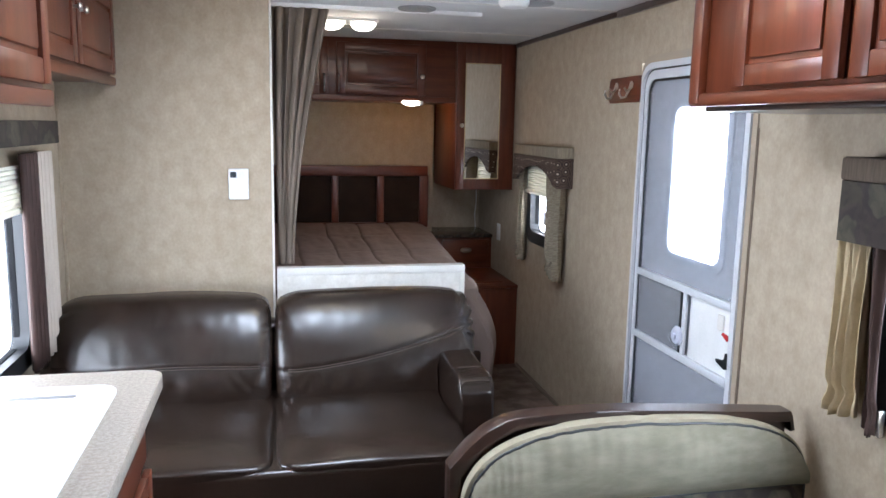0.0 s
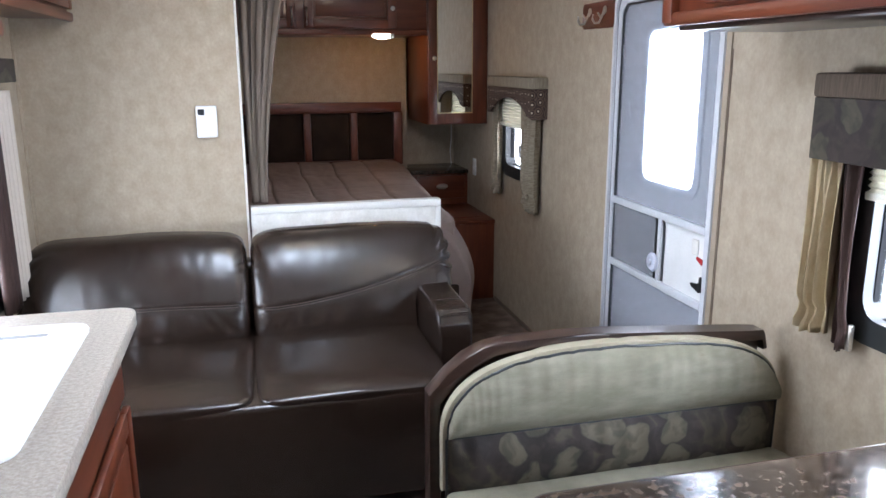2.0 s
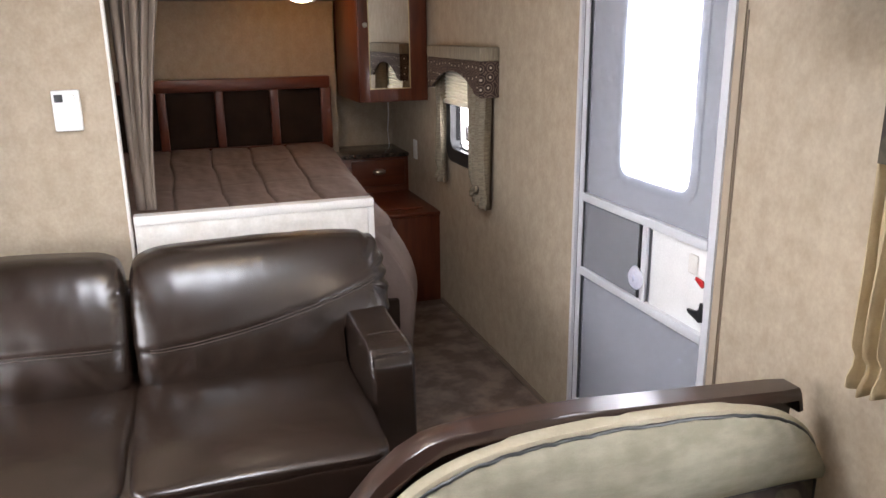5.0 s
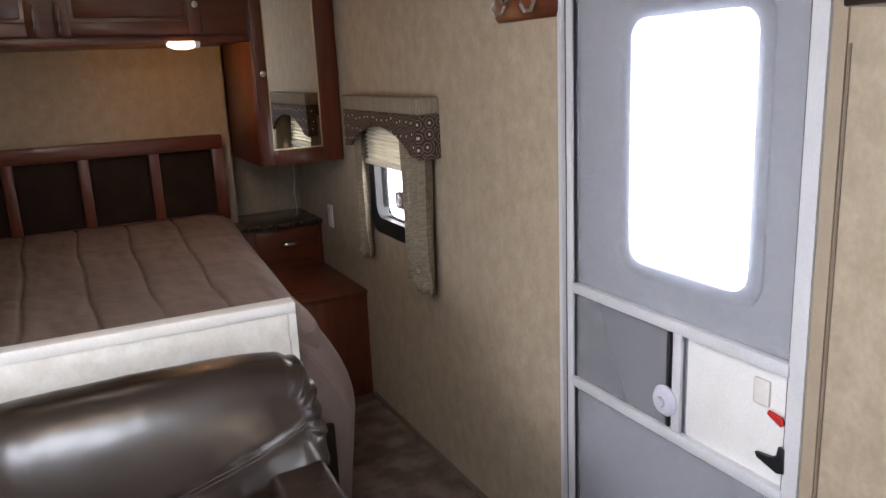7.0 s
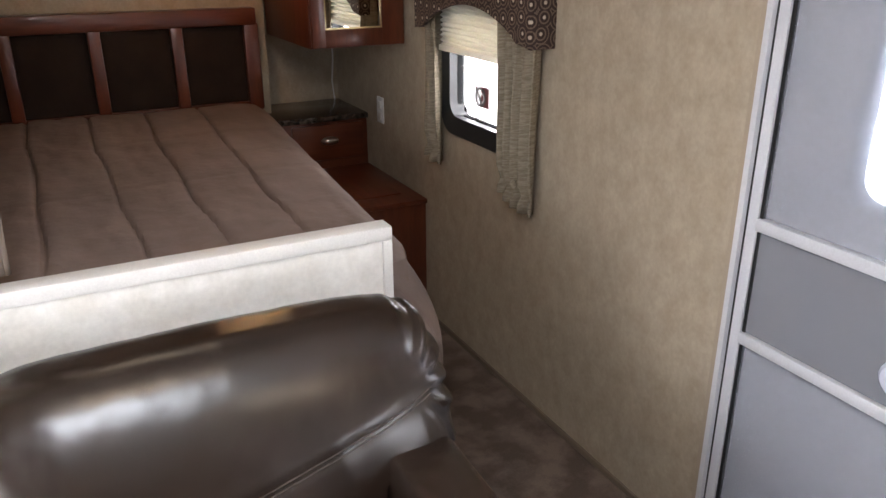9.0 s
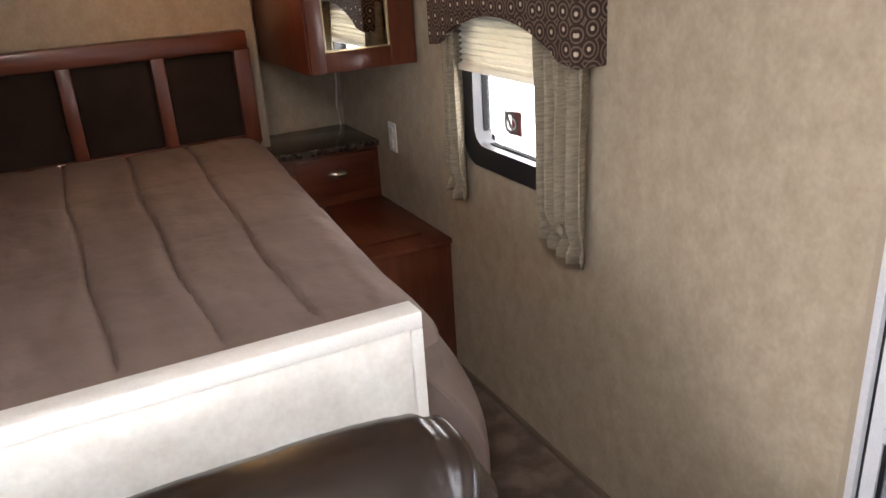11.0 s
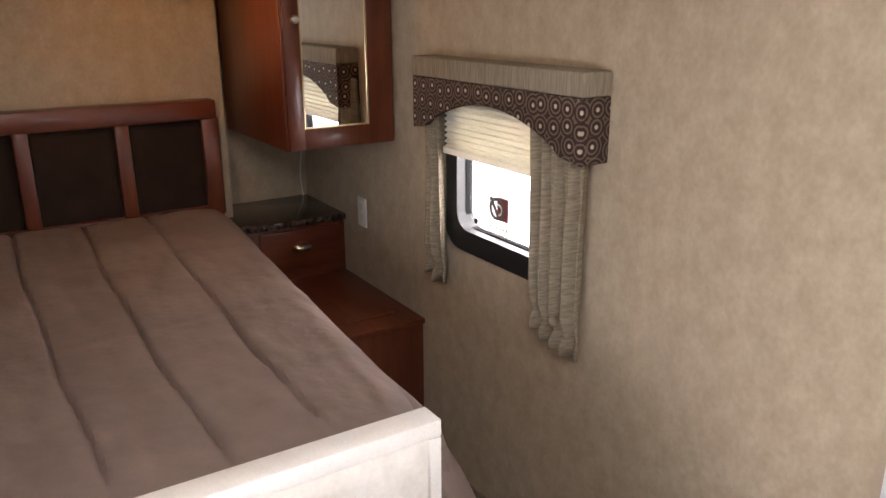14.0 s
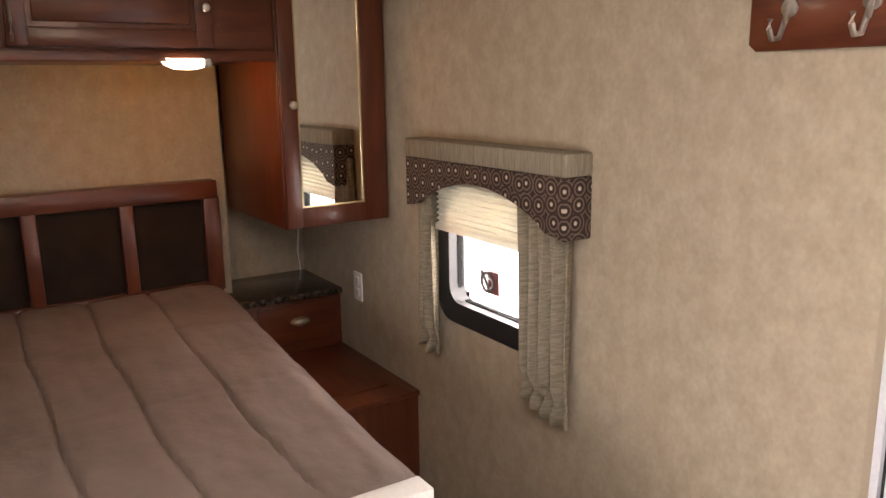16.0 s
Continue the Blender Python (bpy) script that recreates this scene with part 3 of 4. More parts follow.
def curtain_panel(name, x0, y0, y1, z0, z1, mat, label, folds=5, sag=0.0, flare=0.0, slope=0.0):
    """A stationary side curtain with folds and a gathered hem."""
    c = empty(name, label, "curtain")

    def cloth(u, v):
        z = z0 + (z1 - z0) * v
        pinch = math.exp(-((z - z0 - 0.055) / 0.022) ** 2)
        z += slope * u * (1 - v)
        low = 1 - v
        y = y0 + (y1 - y0) * u
        y = y + flare * low * (u - 0.5)
        amp = 0.025 * (1 - 0.45 * pinch)
        return (x0 - amp * (0.7 * math.sin(u * folds * 2 * math.pi + 0.9 * math.sin(4 * u + 3 * v)) + 0.4 * math.sin(u * folds * 3.7 * math.pi + 1.3 + v)) - 0.010 * (1 - pinch) * math.sin(math.pi * u), y + sag * low, z - 0.012 * low * math.sin(u * 3.0) + 0.004 * math.sin(u * 31))
    sheet("cloth", cloth, 70, 24, mat, c, 0.004)
    return c


cp = curtain_panel("window_curtain", XR - 0.040, 3.582, 3.795, 0.702, 1.30, LINEN, "beige slub linen side curtain hanging below a valance", 5, -0.010, -0.02, 0.045)
lathe("tack_button", [(0.013, 0), (0.015, 0.005), (0.010, 0.011), (0, 0.013)], (XR - 0.065, 3.655, 0.790), (-1, 0, 0), LINEN, cp, 12)
curtain_panel("window_curtain", XR - 0.030, 4.232, 4.322, 0.715, 1.30, LINEN, "beige slub linen side curtain hanging below a valance", 3, -0.012, 0.03, 0.04)


def pleated_shade(name, y0, y1, z0, z1, x, label, pitch=0.017):
    s = empty(name, label, "window shade")
    n = int((z1 - z0) / pitch) * 2
    sheet("pleats", lambda u, v: (x + (0.008 if round(v * n) % 2 else -0.004), y0 + u * (y1 - y0), z0 + 0.018 + (z1 - z0 - 0.018) * v), 1, n, CREAM, s, 0.0015).data.polygons.foreach_set("use_smooth", [False] * n)
    box("bottom_rail", (x - 0.011, y0, z0), (x + 0.011, y1, z0 + 0.020), CREAM, 0.003, s)
    return s


pleated_shade("pleated_blind", 3.72, 4.235, 1.126, 1.345, XR - 0.020, "cream pleated window shade drawn half down")

# ---- dinette window dressing ----
# Deeper tan band, with the overhead cabinet's shade put into its colour.
valance("dinette_valance", -0.20, 1.540, 1.24, 1.24, 1.392, 1.452, 0.10, FLORAL_SHADED, "straight window valance in brown leaf print with tan band", False, surface("shaded_ribbed_linen", (0.075, 0.055, 0.040), (0.11, 0.083, 0.060), 30, (6, 6, 0.5), 0.85, 200, 0.3, spec=0.2))
curtain_panel("dinette_curtain", XR - 0.045, 1.462, 1.580, 0.790, 1.30, TAN, "tan striped side curtain gathered at its hem", 4, 0.0)
curtain_panel("dinette_curtain", XR - 0.042, 1.396, 1.462, 0.768, 1.30, MAROON, "narrow dark maroon side curtain band", 1, 0.0)
box("latch", (XR - 0.05, 1.384, 0.765), (XR - 0.036, 1.398, 0.835), METAL, 0.004, w2)
pleated_shade("pleated_blind", -0.06, 1.415, 1.150, 1.36, XR - 0.020, "cream pleated window shade drawn partly down")

# ---- outlet, thermostat ----
ol = empty("wall_outlet", "small white wall outlet plate", "outlet")
box("plate", (XR - 0.007, 4.822, 0.742), (XR, 4.890, 0.856), WHITE, 0.003, ol)
boxes("sockets", [((XR - 0.010, 4.842, 0.760), (XR - 0.006, 4.870, 0.792)), ((XR - 0.010, 4.842, 0.806), (XR - 0.006, 4.870, 0.838))], TRIMW, 0.003, ol)
th = empty("thermostat", "white wall thermostat with small dark display", "thermostat")
box("body", (-0.430, 3.264, 1.178), (-0.346, 3.29, 1.310), WHITE, 0.005, th)
box("display", (-0.422, 3.2625, 1.272), (-0.396, 3.2665, 1.297), plain("dark_display", (0.03, 0.035, 0.04), 0.2), 0.001, th)
lathe("dial", [(0.013, 0), (0.012, 0.004), (0, 0.005)], (-0.372, 3.264, 1.286), (0, -1, 0), TRIMW, th, 14)
boxes("slots", [((-0.415, 3.2635, 1.195 + 0.012 * i), (-0.362, 3.265, 1.198 + 0.012 * i)) for i in range(3)], TRIMW, 0, th)

# ---- bedroom ----
bed = empty("bed", "made bed with quilted taupe bedspread behind half wall", "bed")
box("base", (-0.70, 3.36, 0.0), (0.74, 5.12, 0.42), PANEL, 0.01, bed)
cushion("mattress", (-0.72, 3.352, 0.40), (0.76, 5.118, 0.76), SPREAD, bed, 12, 14, amp=0.0)
SEAMS = (-0.55, -0.335, -0.118, 0.100, 0.306, 0.510)


def spread(u, v):
    """Bedspread: top with channel seams, then down the near side to the floor."""
    y = 3.350 + (5.112 - 3.350) * v
    edge = 0.700 + 0.100 * v - 0.075 * max(0, 1 - (y - 3.35) / 0.30) ** 2
    top = edge + 0.70
    s = u * (top + 0.66)
    nz = noise.noise(Vector((s * 3, y * 3, 0.3)))
    if s <= top:
        x = -0.70 + s
        d = min(abs(x - (k + 0.014 * math.sin(y * 2.2 + k * 5) + 0.005 * math.sin(y * 9 + k * 3))) for k in SEAMS)
        z = 0.785 + 0.045 * v + 0.008 * nz - 0.014 * min(1, max(0.15, (y - 3.49) / 0.07)) * math.exp(-(d / 0.0065) ** 2) + 0.002 * math.exp(-((d - 0.04) / 0.03) ** 2) + 0.003 * noise.noise(Vector((x * 14, y * 30, 2.0))) * math.exp(-d / 0.05)
        z += 0.006 * noise.noise(Vector((x * 9, y * 5, 1.7))) + 0.004 * noise.noise(Vector((x * 22, y * 9, 4.0)))
        for yc in (4.09, 4.62):
            z -= 0.004 * math.exp(-((y - yc - 0.03 * math.sin(4 * x)) / 0.012) ** 2)
        z += 0.005 * noise.noise(Vector((x * 30, y * 11, 8.0))) * max(0, 1 - (y - 3.40) / 0.45)
        z -= 0.03 * max(0, (x - edge + 0.07) / 0.07) ** 2
        z -= 0.03 * max(0, 1 - (y - 3.35) / 0.10) ** 2
        return (x, y, z)
    return drape(edge, y, v, min(1, (s - top) / 0.66))


def drape(edge, y, v, t):
    """The side of the bedspread, standing out from the bed towards its foot."""
    f = max(0, 1 - (y - 3.35) / 1.0)
    f = f * f * (3 - 2 * f)
    out = (0.030 + 0.15 * f) * math.sin(math.pi / 2 * min(1, t / 0.52)) - 0.05 * f * max(0, t - 0.52)
    ripple = 0.016 * t * math.sin(y * 13 + 2 * math.sin(y * 3)) * (1 - 0.5 * f)
    return (edge + out + ripple, y + 0.05 * f * t, 0.755 + 0.045 * v - 0.03 * max(0, 1 - (y - 3.35) / 0.10) ** 2 - (0.66 + 0.045 * v) * t)


def foot_flap(u, v):
    """The corner of the bedspread that closes the drape at the foot of the bed."""
    x, y, z = drape(0.625, 3.35, 0, v)
    return (0.595 + (x - 0.595) * u, y + 0.030 * (1 - u) + 0.012 * math.sin(u * 7 + 3 * v) * v * u * (1 - u), z)


sheet("bedspread_corner", foot_flap, 16, 24, SPREAD, bed, 0.006)
sheet("bedspread", spread, 300, 110, SPREAD, bed, 0.006)

hb = empty("headboard", "cherry wood headboard with dark brown vinyl panels", "headboard")
box("top_rail", (-0.86, 5.120, 1.158), (0.810, 5.199, 1.228), CHERRY_X, 0.006, hb)
box("bottom_rail", (-0.86, 5.126, 0.72), (0.810, 5.199, 0.835), CHERRY_X, 0.006, hb)
for xx in (-0.86, -0.495, -0.172, 0.142, 0.455, 0.754):
    box("post", (xx, 5.123, 0.80), (xx + (0.062 if xx > 0.7 else 0.048), 5.199, 1.166), CHERRY, 0.006, hb)
HP = (-0.86, -0.495, -0.172, 0.142, 0.455, 0.754)
for a, b in zip(HP, HP[1:]):
    cushion("panel", (a + 0.040, 5.148, 0.82), (b + 0.008, 5.196, 1.170), PANEL, hb, 14, 8, amp=0.001)

ward = empty("wardrobe", "hanging cherry wood wardrobe with mirrored door", "wardrobe")
box("body", (0.872, 4.592, 1.108), (XR, 5.199, ZC), CHERRY, 0.004, ward)
wd = empty("door", "", "")
wd.parent = ward
boxes("frame", [((0.876, 4.572, 1.112), (0.930, 4.592, 2.012)), ((1.158, 4.572, 1.112), (1.248, 4.592, 2.012)), ((0.928, 4.573, 1.112), (1.160, 4.592, 1.178)), ((0.928, 4.573, 1.894), (1.160, 4.592, 2.012))], CHERRY, 0.004, wd)
box("mirror", (0.928, 4.579, 1.176), (1.160, 4.590, 1.896), MIRROR, 0, wd)
ring("mirror_rim", [(0.928, 1.176), (1.160, 1.176), (1.160, 1.896), (0.928, 1.896)], [(0.935, 1.183), (1.153, 1.183), (1.153, 1.889), (0.935, 1.889)], 1, 4.576, 4.580, plain("gilt_edge", (0.55, 0.45, 0.26), 0.3, 0.8), wd)
lathe("knob", [(0.006, 0), (0.005, 0.012), (0.012, 0.016), (0.014, 0.021), (0.010, 0.027), (0.0, 0.029)], (0.908, 4.572, 1.512), (0, -1, 0), METAL, wd, 12)

over = empty("overhead_cabinet", "cherry wood overhead cabinet above the bed", "cabinet")
box("body", (XL, 4.592, 1.654), (0.870, 5.199, ZC), CHERRY_X, 0.003, over)
box("bottom_rail", (XL, 4.578, 1.648), (0.870, 4.596, 1.680), CHERRY_X, 0.004, over)
for a, b, k in ((-1.05, -0.50, -0.53), (-0.48, 0.085, 0.058), (0.135, 0.680, 0.655)):
    door_leaf("door", 1, 4.574, -1, a, b, 1.686, 1.992, CHERRY_X, over, (k, 1.80) if k != 0.058 else None)
# Metal tubes stand in for lamp reflections on the raised door edges.
for xx in (0.062, 0.148):
    tube("edge_glint", [(xx, 4.574, 1.70), (xx, 4.556, 1.715), (xx, 4.554, 1.75), (xx, 4.556, 1.785), (xx, 4.574, 1.80)], 0.005, METAL, over)

rl = empty("reading_lamp", "lit reading lamp under the overhead cabinet", "lamp")
prism("lens", [(0.535, 1.656), (0.548, 1.638), (0.575, 1.627), (0.615, 1.625), (0.640, 1.630), (0.640, 1.656)], 1, 4.562, 4.66, LIT, rl, 0.006)
box("base", (0.640, 4.565, 1.630), (0.664, 4.66, 1.656), WHITE, 0.005, rl)

ns = empty("nightstand", "stepped cherry wood nightstand with dark top and drawer", "nightstand")
box("lower_body", (0.80, 4.415, 0.0), (XR, 5.03, 0.500), CHERRY, 0.003, ns)
box("lower_top", (0.80, 4.400, 0.500), (XR, 5.03, 0.520), CHERRY_Y, 0.004, ns)
box("lid_panel", (0.84, 4.50, 0.520), (1.19, 4.98, 0.527), CHERRY_Y, 0.004, ns)
box("upper_body", (0.80, 5.035, 0.0), (XR, 5.41, 0.735), CHERRY_X, 0.003, ns)
box("upper_top", (0.79, 5.012, 0.735), (XR, 5.41, 0.760), GRANITE, 0.005, ns)
dr = box("drawer_front", (0.90, 5.017, 0.560), (1.235, 5.037, 0.722), CHERRY_X, 0.006, ns)
bm = bmesh.new()
bmesh.ops.create_uvsphere(bm, u_segments=16, v_segments=8, radius=1)
for v in bm.verts:
    v.co = Vector((1.07 + v.co.x * 0.042, 5.016 - max(0, -v.co.y) * 0.026, 0.648 + v.co.z * 0.019))
finish("cup_pull", bm, METAL, dr)
cable = tube("power_cable", [(1.235, 5.395, 1.105), (1.238, 5.40, 0.95), (1.228, 5.40, 0.85), (1.236, 5.398, 0.76)], 0.004, WHITE)
tagged(cable, "thin white power cable hanging below wardrobe", "cable")

pc = empty("privacy_curtain", "grey beige pleated privacy curtain gathered to one side", "curtain")


def privacy(u, v):
    z = 0.872 + (2.005 - 0.872) * v
    right = -0.155 + 0.165 * v ** 1.6
    left = -0.238 + 0.015 * (1 - v)
    x = left + (right - left) * u
    a = 0.030 * (0.5 + 0.5 * v)
    if v > 0.94:
        a *= 0.6
    return (x + 0.006 * math.sin(u * 50), 3.380 + a * math.sin(u * 5 * 2 * math.pi + 0.8 * math.sin(2.5 * v)) , z)


sheet("cloth", privacy, 110, 26, GREYCURT, pc, 0.004)
tagged(box("curtain_track", (-0.24, 3.36, ZC - 0.016), (0.70, 3.385, ZC), WHITE, 0.002), "white ceiling curtain track beside partition", "curtain track")

# ---- sofa ----
SEAM = plain("stitched_leather_seam", (0.045, 0.032, 0.025), 0.4)
sofa = empty("sofa", "dark brown leather two seat sofa with padded arms", "sofa")
box("plinth", (-1.00, 2.30, 0.0), (0.42, 3.20, 0.20), BLACK, 0.01, sofa)


box("base", (-1.00, 2.206, 0.03), (0.410, 3.0, 0.414), LEATHER, 0.022, sofa, 3)
for i, (a, b) in enumerate(((-1.00, -0.252), (-0.248, 0.412))):
    def seat_warp(u, w, a=a, b=b):
        t = (w.x - a) / (b - a)
        return (w.x, w.y, w.z + (0.020 * math.sin(math.pi * t) * math.sin(math.pi * min(1, max(0, (w.y - 2.2) / 0.7))) if u.z > 0 else 0))
    cushion("seat_cushion", (a, 2.209, 0.300), (b, 2.93, 0.434), LEATHER, sofa, 12, 32, seat_warp, 0.006, 3.0 + i)
def bump_at(d, width):
    return math.exp(-(d / width) ** 2)


def back_cushion(a, b, end, seed):
    """A plump sofa back with a rolled top, a sewn seam across it and pleats in its corners; end 1 sits over the arm."""
    y0, y1, z0, z1 = 2.752, 2.965, 0.385, 0.812
    cx, cy, cz, hx, hy, hz = (a + b) / 2, (y0 + y1) / 2, (z0 + z1) / 2, (b - a) / 2, (y1 - y0) / 2, (z1 - z0) / 2

    def seam_height(h):
        return z0 + (z1 - z0) * (0.36 + 0.36 * h ** 1.8 if end else 0.40 + 0.03 * math.sin(3 * h))

    def shape(u):
        q = ((abs(u.y) ** 3.4 + abs(u.z) ** 3.4) ** (8 / 3.4) + abs(u.x) ** 8) ** (1 / 8)
        u = u / q
        x, y, z = cx + hx * u.x, cy + hy * u.y, cz + hz * u.z
        t, h = (z - z0) / (z1 - z0), (x - a) / (b - a)
        push = 0.004 * noise.noise(Vector((x * 5 + seed, y * 5, z * 7))) + 0.0012 * noise.noise(Vector((x * 22 + seed, z * 12, y * 9)))
        front = max(0, -u.y)
        push -= 0.0018 * bump_at(z - seam_height(h), 0.009) * front
        push += 0.0015 * bump_at(z - seam_height(h) - 0.022, 0.014) * front
        # fan of pleats round each upper corner, deepest over the arm
        for kx, deep in ((a + 0.085, 0.0008), (b - 0.085, 0.0085 if end else 0.0012)):
            dx, dz = x - kx, z - (z1 - 0.125)
            rad = math.hypot(dx, dz)
            outward = max(0, (dx if kx > cx else -dx)) / 0.085
            push += deep * min(1, outward) * min(1, max(0, rad - 0.03) / 0.04) * math.sin(13 * math.atan2(dz, abs(dx) + 1e-6) + 1.5 * rad / 0.1) * (1 if dz > -0.05 else 0.3)
        # slanting tucks at the lower inner corners and along the foot
        for kx, s_ in ((b - 0.03, 1), (a + 0.03, -1)):
            for off, deep in ((0.00, 0.010), (0.055, 0.006)):
                line = (x - kx) * s_ + 0.75 * (z - z0 - 0.03) + off
                push -= deep * bump_at(line, 0.012) * max(0, 1 - t / 0.42) * front
        push += 0.0030 * math.sin(x * 46 + 3 * math.sin(x * 9)) * max(0, 1 - abs(t - 0.22) / 0.2) * front
        n = Vector((0.4 * u.x ** 7, u.y * abs(u.y) ** 1.4, u.z * abs(u.z) ** 1.4)).normalized() * push
        x, y, z = x + n.x, y + n.y, z + n.z
        if end and t < 0.46:
            k = min(1, (0.46 - t) / 0.10)
            x = min(x, b - (b - 0.404) * k * k * (3 - 2 * k))
        y += 0.022 + 0.170 * t - 0.018 * front * math.sin(math.pi * min(1, max(0, t)))
        return (x, y, z + 0.008 * math.sin(math.pi * min(1, max(0, h))) * max(0, t))

    bm = bmesh.new()
    bmesh.ops.create_cube(bm, size=2)
    bmesh.ops.subdivide_edges(bm, edges=bm.edges, cuts=62, use_grid_fill=True)
    for v in bm.verts:
        v.co = shape(Vector(v.co))
    finish("back_cushion", bm, LEATHER, sofa)
    for lift in (0.004, -0.005):
        pts = []
        for k in range(41):
            h = 0.03 + 0.94 * k / 40
            zz = (seam_height(h) + lift - cz) / hz
            x, y, z = shape(Vector((2 * h - 1, -1, zz)))
            pts.append((x, y + 0.0005, z))
        tube("seam", pts, 0.0016, SEAM, sofa, 6)


back_cushion(-1.075, -0.258, 0, 9.0)
back_cushion(-0.245, 0.575, 1, 13.0)

for x0, x1 in ((0.412, 0.556), (-1.09, -1.0)):
    def arm_warp(u, w):
        return (w.x, w.y, w.z + 0.012 * (w.y - 2.5) - (0.02 if u.y < -0.9 and u.z > 0.6 else 0))
    cushion("arm", (x0, 2.480, 0.05), (x1, 3.18, 0.590), LEATHER, sofa, 13, 24, arm_warp, 0.003, 5)
tube("arm_piping", [(0.424, 2.489, 0.30), (0.424, 2.489, 0.565), (0.44, 2.489, 0.578), (0.53, 2.489, 0.578), (0.546, 2.489, 0.565), (0.546, 2.489, 0.10)], 0.003, LEATHER, sofa)
tube("arm_seam", [(0.413, 2.62, 0.560), (0.420, 2.62, 0.580), (0.440, 2.62, 0.5905), (0.484, 2.62, 0.5925), (0.528, 2.62, 0.5905), (0.548, 2.62, 0.580), (0.555, 2.62, 0.560)], 0.002, SEAM, sofa, 6)
box("back_frame", (-1.05, 3.15, 0.05), (0.50, 3.262, 0.66), LEATHER, 0.03, sofa, 3)

# ---- dinette ----
booth = empty("dinette_bench", "dinette bench with sage and leaf print cushions, dark trim", "bench")


def arch(off, n=20):
    """Outline of the bench back from its left foot over the arch to the right, moved inward by off."""
    pts = []
    x0, x1 = 0.190 + off, 1.180 - off * 0.1
    for i in range(n + 1):
        u = i / n
        x = x0 + (x1 - x0) * u
        z = 0.776 - off - 0.012 * (1 - u) - 0.085 * max(0, u - 0.45) - 0.125 * max(0, 1 - u / 0.20) ** 2
        pts.append((x, z))
    return pts


bottom = 0.02
prism("back_panel", [(0.192, bottom)] + arch(0.002) + [(1.178, bottom)], 1, 1.690, 1.706, DARKWOOD, booth)
out, inn = arch(0.0), arch(0.030)
prism("trim", [(0.188, bottom)] + out + [(1.186, out[-1][1] - 0.012), (1.196, out[-1][1] - 0.055), (1.184, out[-1][1] - 0.06)] + inn[::-1] + [(0.222, bottom)], 1, 1.664, 1.724, DARKWOOD, booth, 0.006)


def pad(name, outline, y0, y1, mat, bev=0.02):
    return prism(name, outline, 1, y0, y1, mat, booth, bev)


def crown(x0, x1, low, high, n=48):
    """Top line of the padded back: upright at both ends and evenly rounded over."""
    pts = []
    for k in range(n + 1):
        a = (1 - math.cos(math.pi * k / n)) / 2
        pts.append((x0 + (x1 - x0) * a, low + (high - low) * max(0, 1 - abs(2 * a - 1) ** 3.2) ** 0.42 - 0.030 * max(0, a - 0.5) * (1 - a) * 4))
    return pts


split = 0.532
pad("back_cushion_border", [(0.214, 0.38)] + crown(0.214, 1.220, split, 0.754) + [(1.220, 0.38)], 1.626, 1.662, surface("tan_welt_fabric", (0.30, 0.26, 0.18), (0.36, 0.32, 0.23), 12, rough=0.85), 0.010)
CROWN = crown(0.230, 1.210, split, 0.741, 160)


def quilt(u, v):
    """The sage upper cushion, gathered along its top edge."""
    x, top = CROWN[min(160, max(0, round(u * 160)))]
    puff = (1 - abs(2 * v - 1) ** 3) * (1 - abs(2 * u - 1) ** 14)
    g = (0.0025 * math.sin(u * 95 + 3 * math.sin(u * 17)) + 0.0015 * math.sin(u * 210 + 2 * math.sin(u * 31))) * v ** 2
    return (x, 1.624 - 0.034 * puff - g, split + (top - split) * v)


def leafy(u, v):
    fold = 0.004 * math.sin(u * 75 + 2 * math.sin(u * 13)) * v ** 2
    return (0.226 + 0.980 * u, 1.624 - 0.032 * (1 - abs(2 * v - 1) ** 3) * (1 - abs(2 * u - 1) ** 14) - fold, 0.365 + (split - 0.365) * v)


sheet("sage_cushion", quilt, 160, 16, OLIVE, booth)
sheet("leaf_cushion", leafy, 140, 14, FLORAL, booth)
tube("piping", [quilt(k / 80, 1.0) for k in range(81)], 0.004, BLACK, booth)
tube("piping", [quilt(k / 40, 0.0) for k in range(41)], 0.0035, BLACK, booth)
for u in (0, 1):
    tube("piping", [leafy(u, v / 4) for v in range(5)], 0.004, BLACK, booth)
cushion("seat_cushion", (0.205, 1.09, 0.300), (1.235, 1.655, 0.390), OLIVE, booth, 9, 20, None, 0.004)
box("seat_box", (0.225, 1.13, 0.0), (1.235, 1.655, 0.315), CHERRY_X, 0.005, booth)

tab = empty("dinette_table", "dinette table with glossy dark granite laminate top", "table")
prism("top", rounded(0.21, 0.30, 1.245, 1.018, 0.05, 5, (1, 0, 0, 1)), 2, 0.700, 0.730, GRANITE, tab, 0.004)
ring("edge_band", rounded(0.206, 0.296, 1.249, 1.022, 0.054, 5, (1, 0, 0, 1)), rounded(0.211, 0.301, 1.244, 1.017, 0.049, 5, (1, 0, 0, 1)), 2, 0.703, 0.7275, DARKWOOD, tab)
lathe("leg", [(0.15, 0.0), (0.14, 0.015), (0.035, 0.03), (0.03, 0.68), (0.10, 0.69), (0.10, 0.70)], (0.78, 0.65, 0.0), (0, 0, 1), METAL, tab, 20)


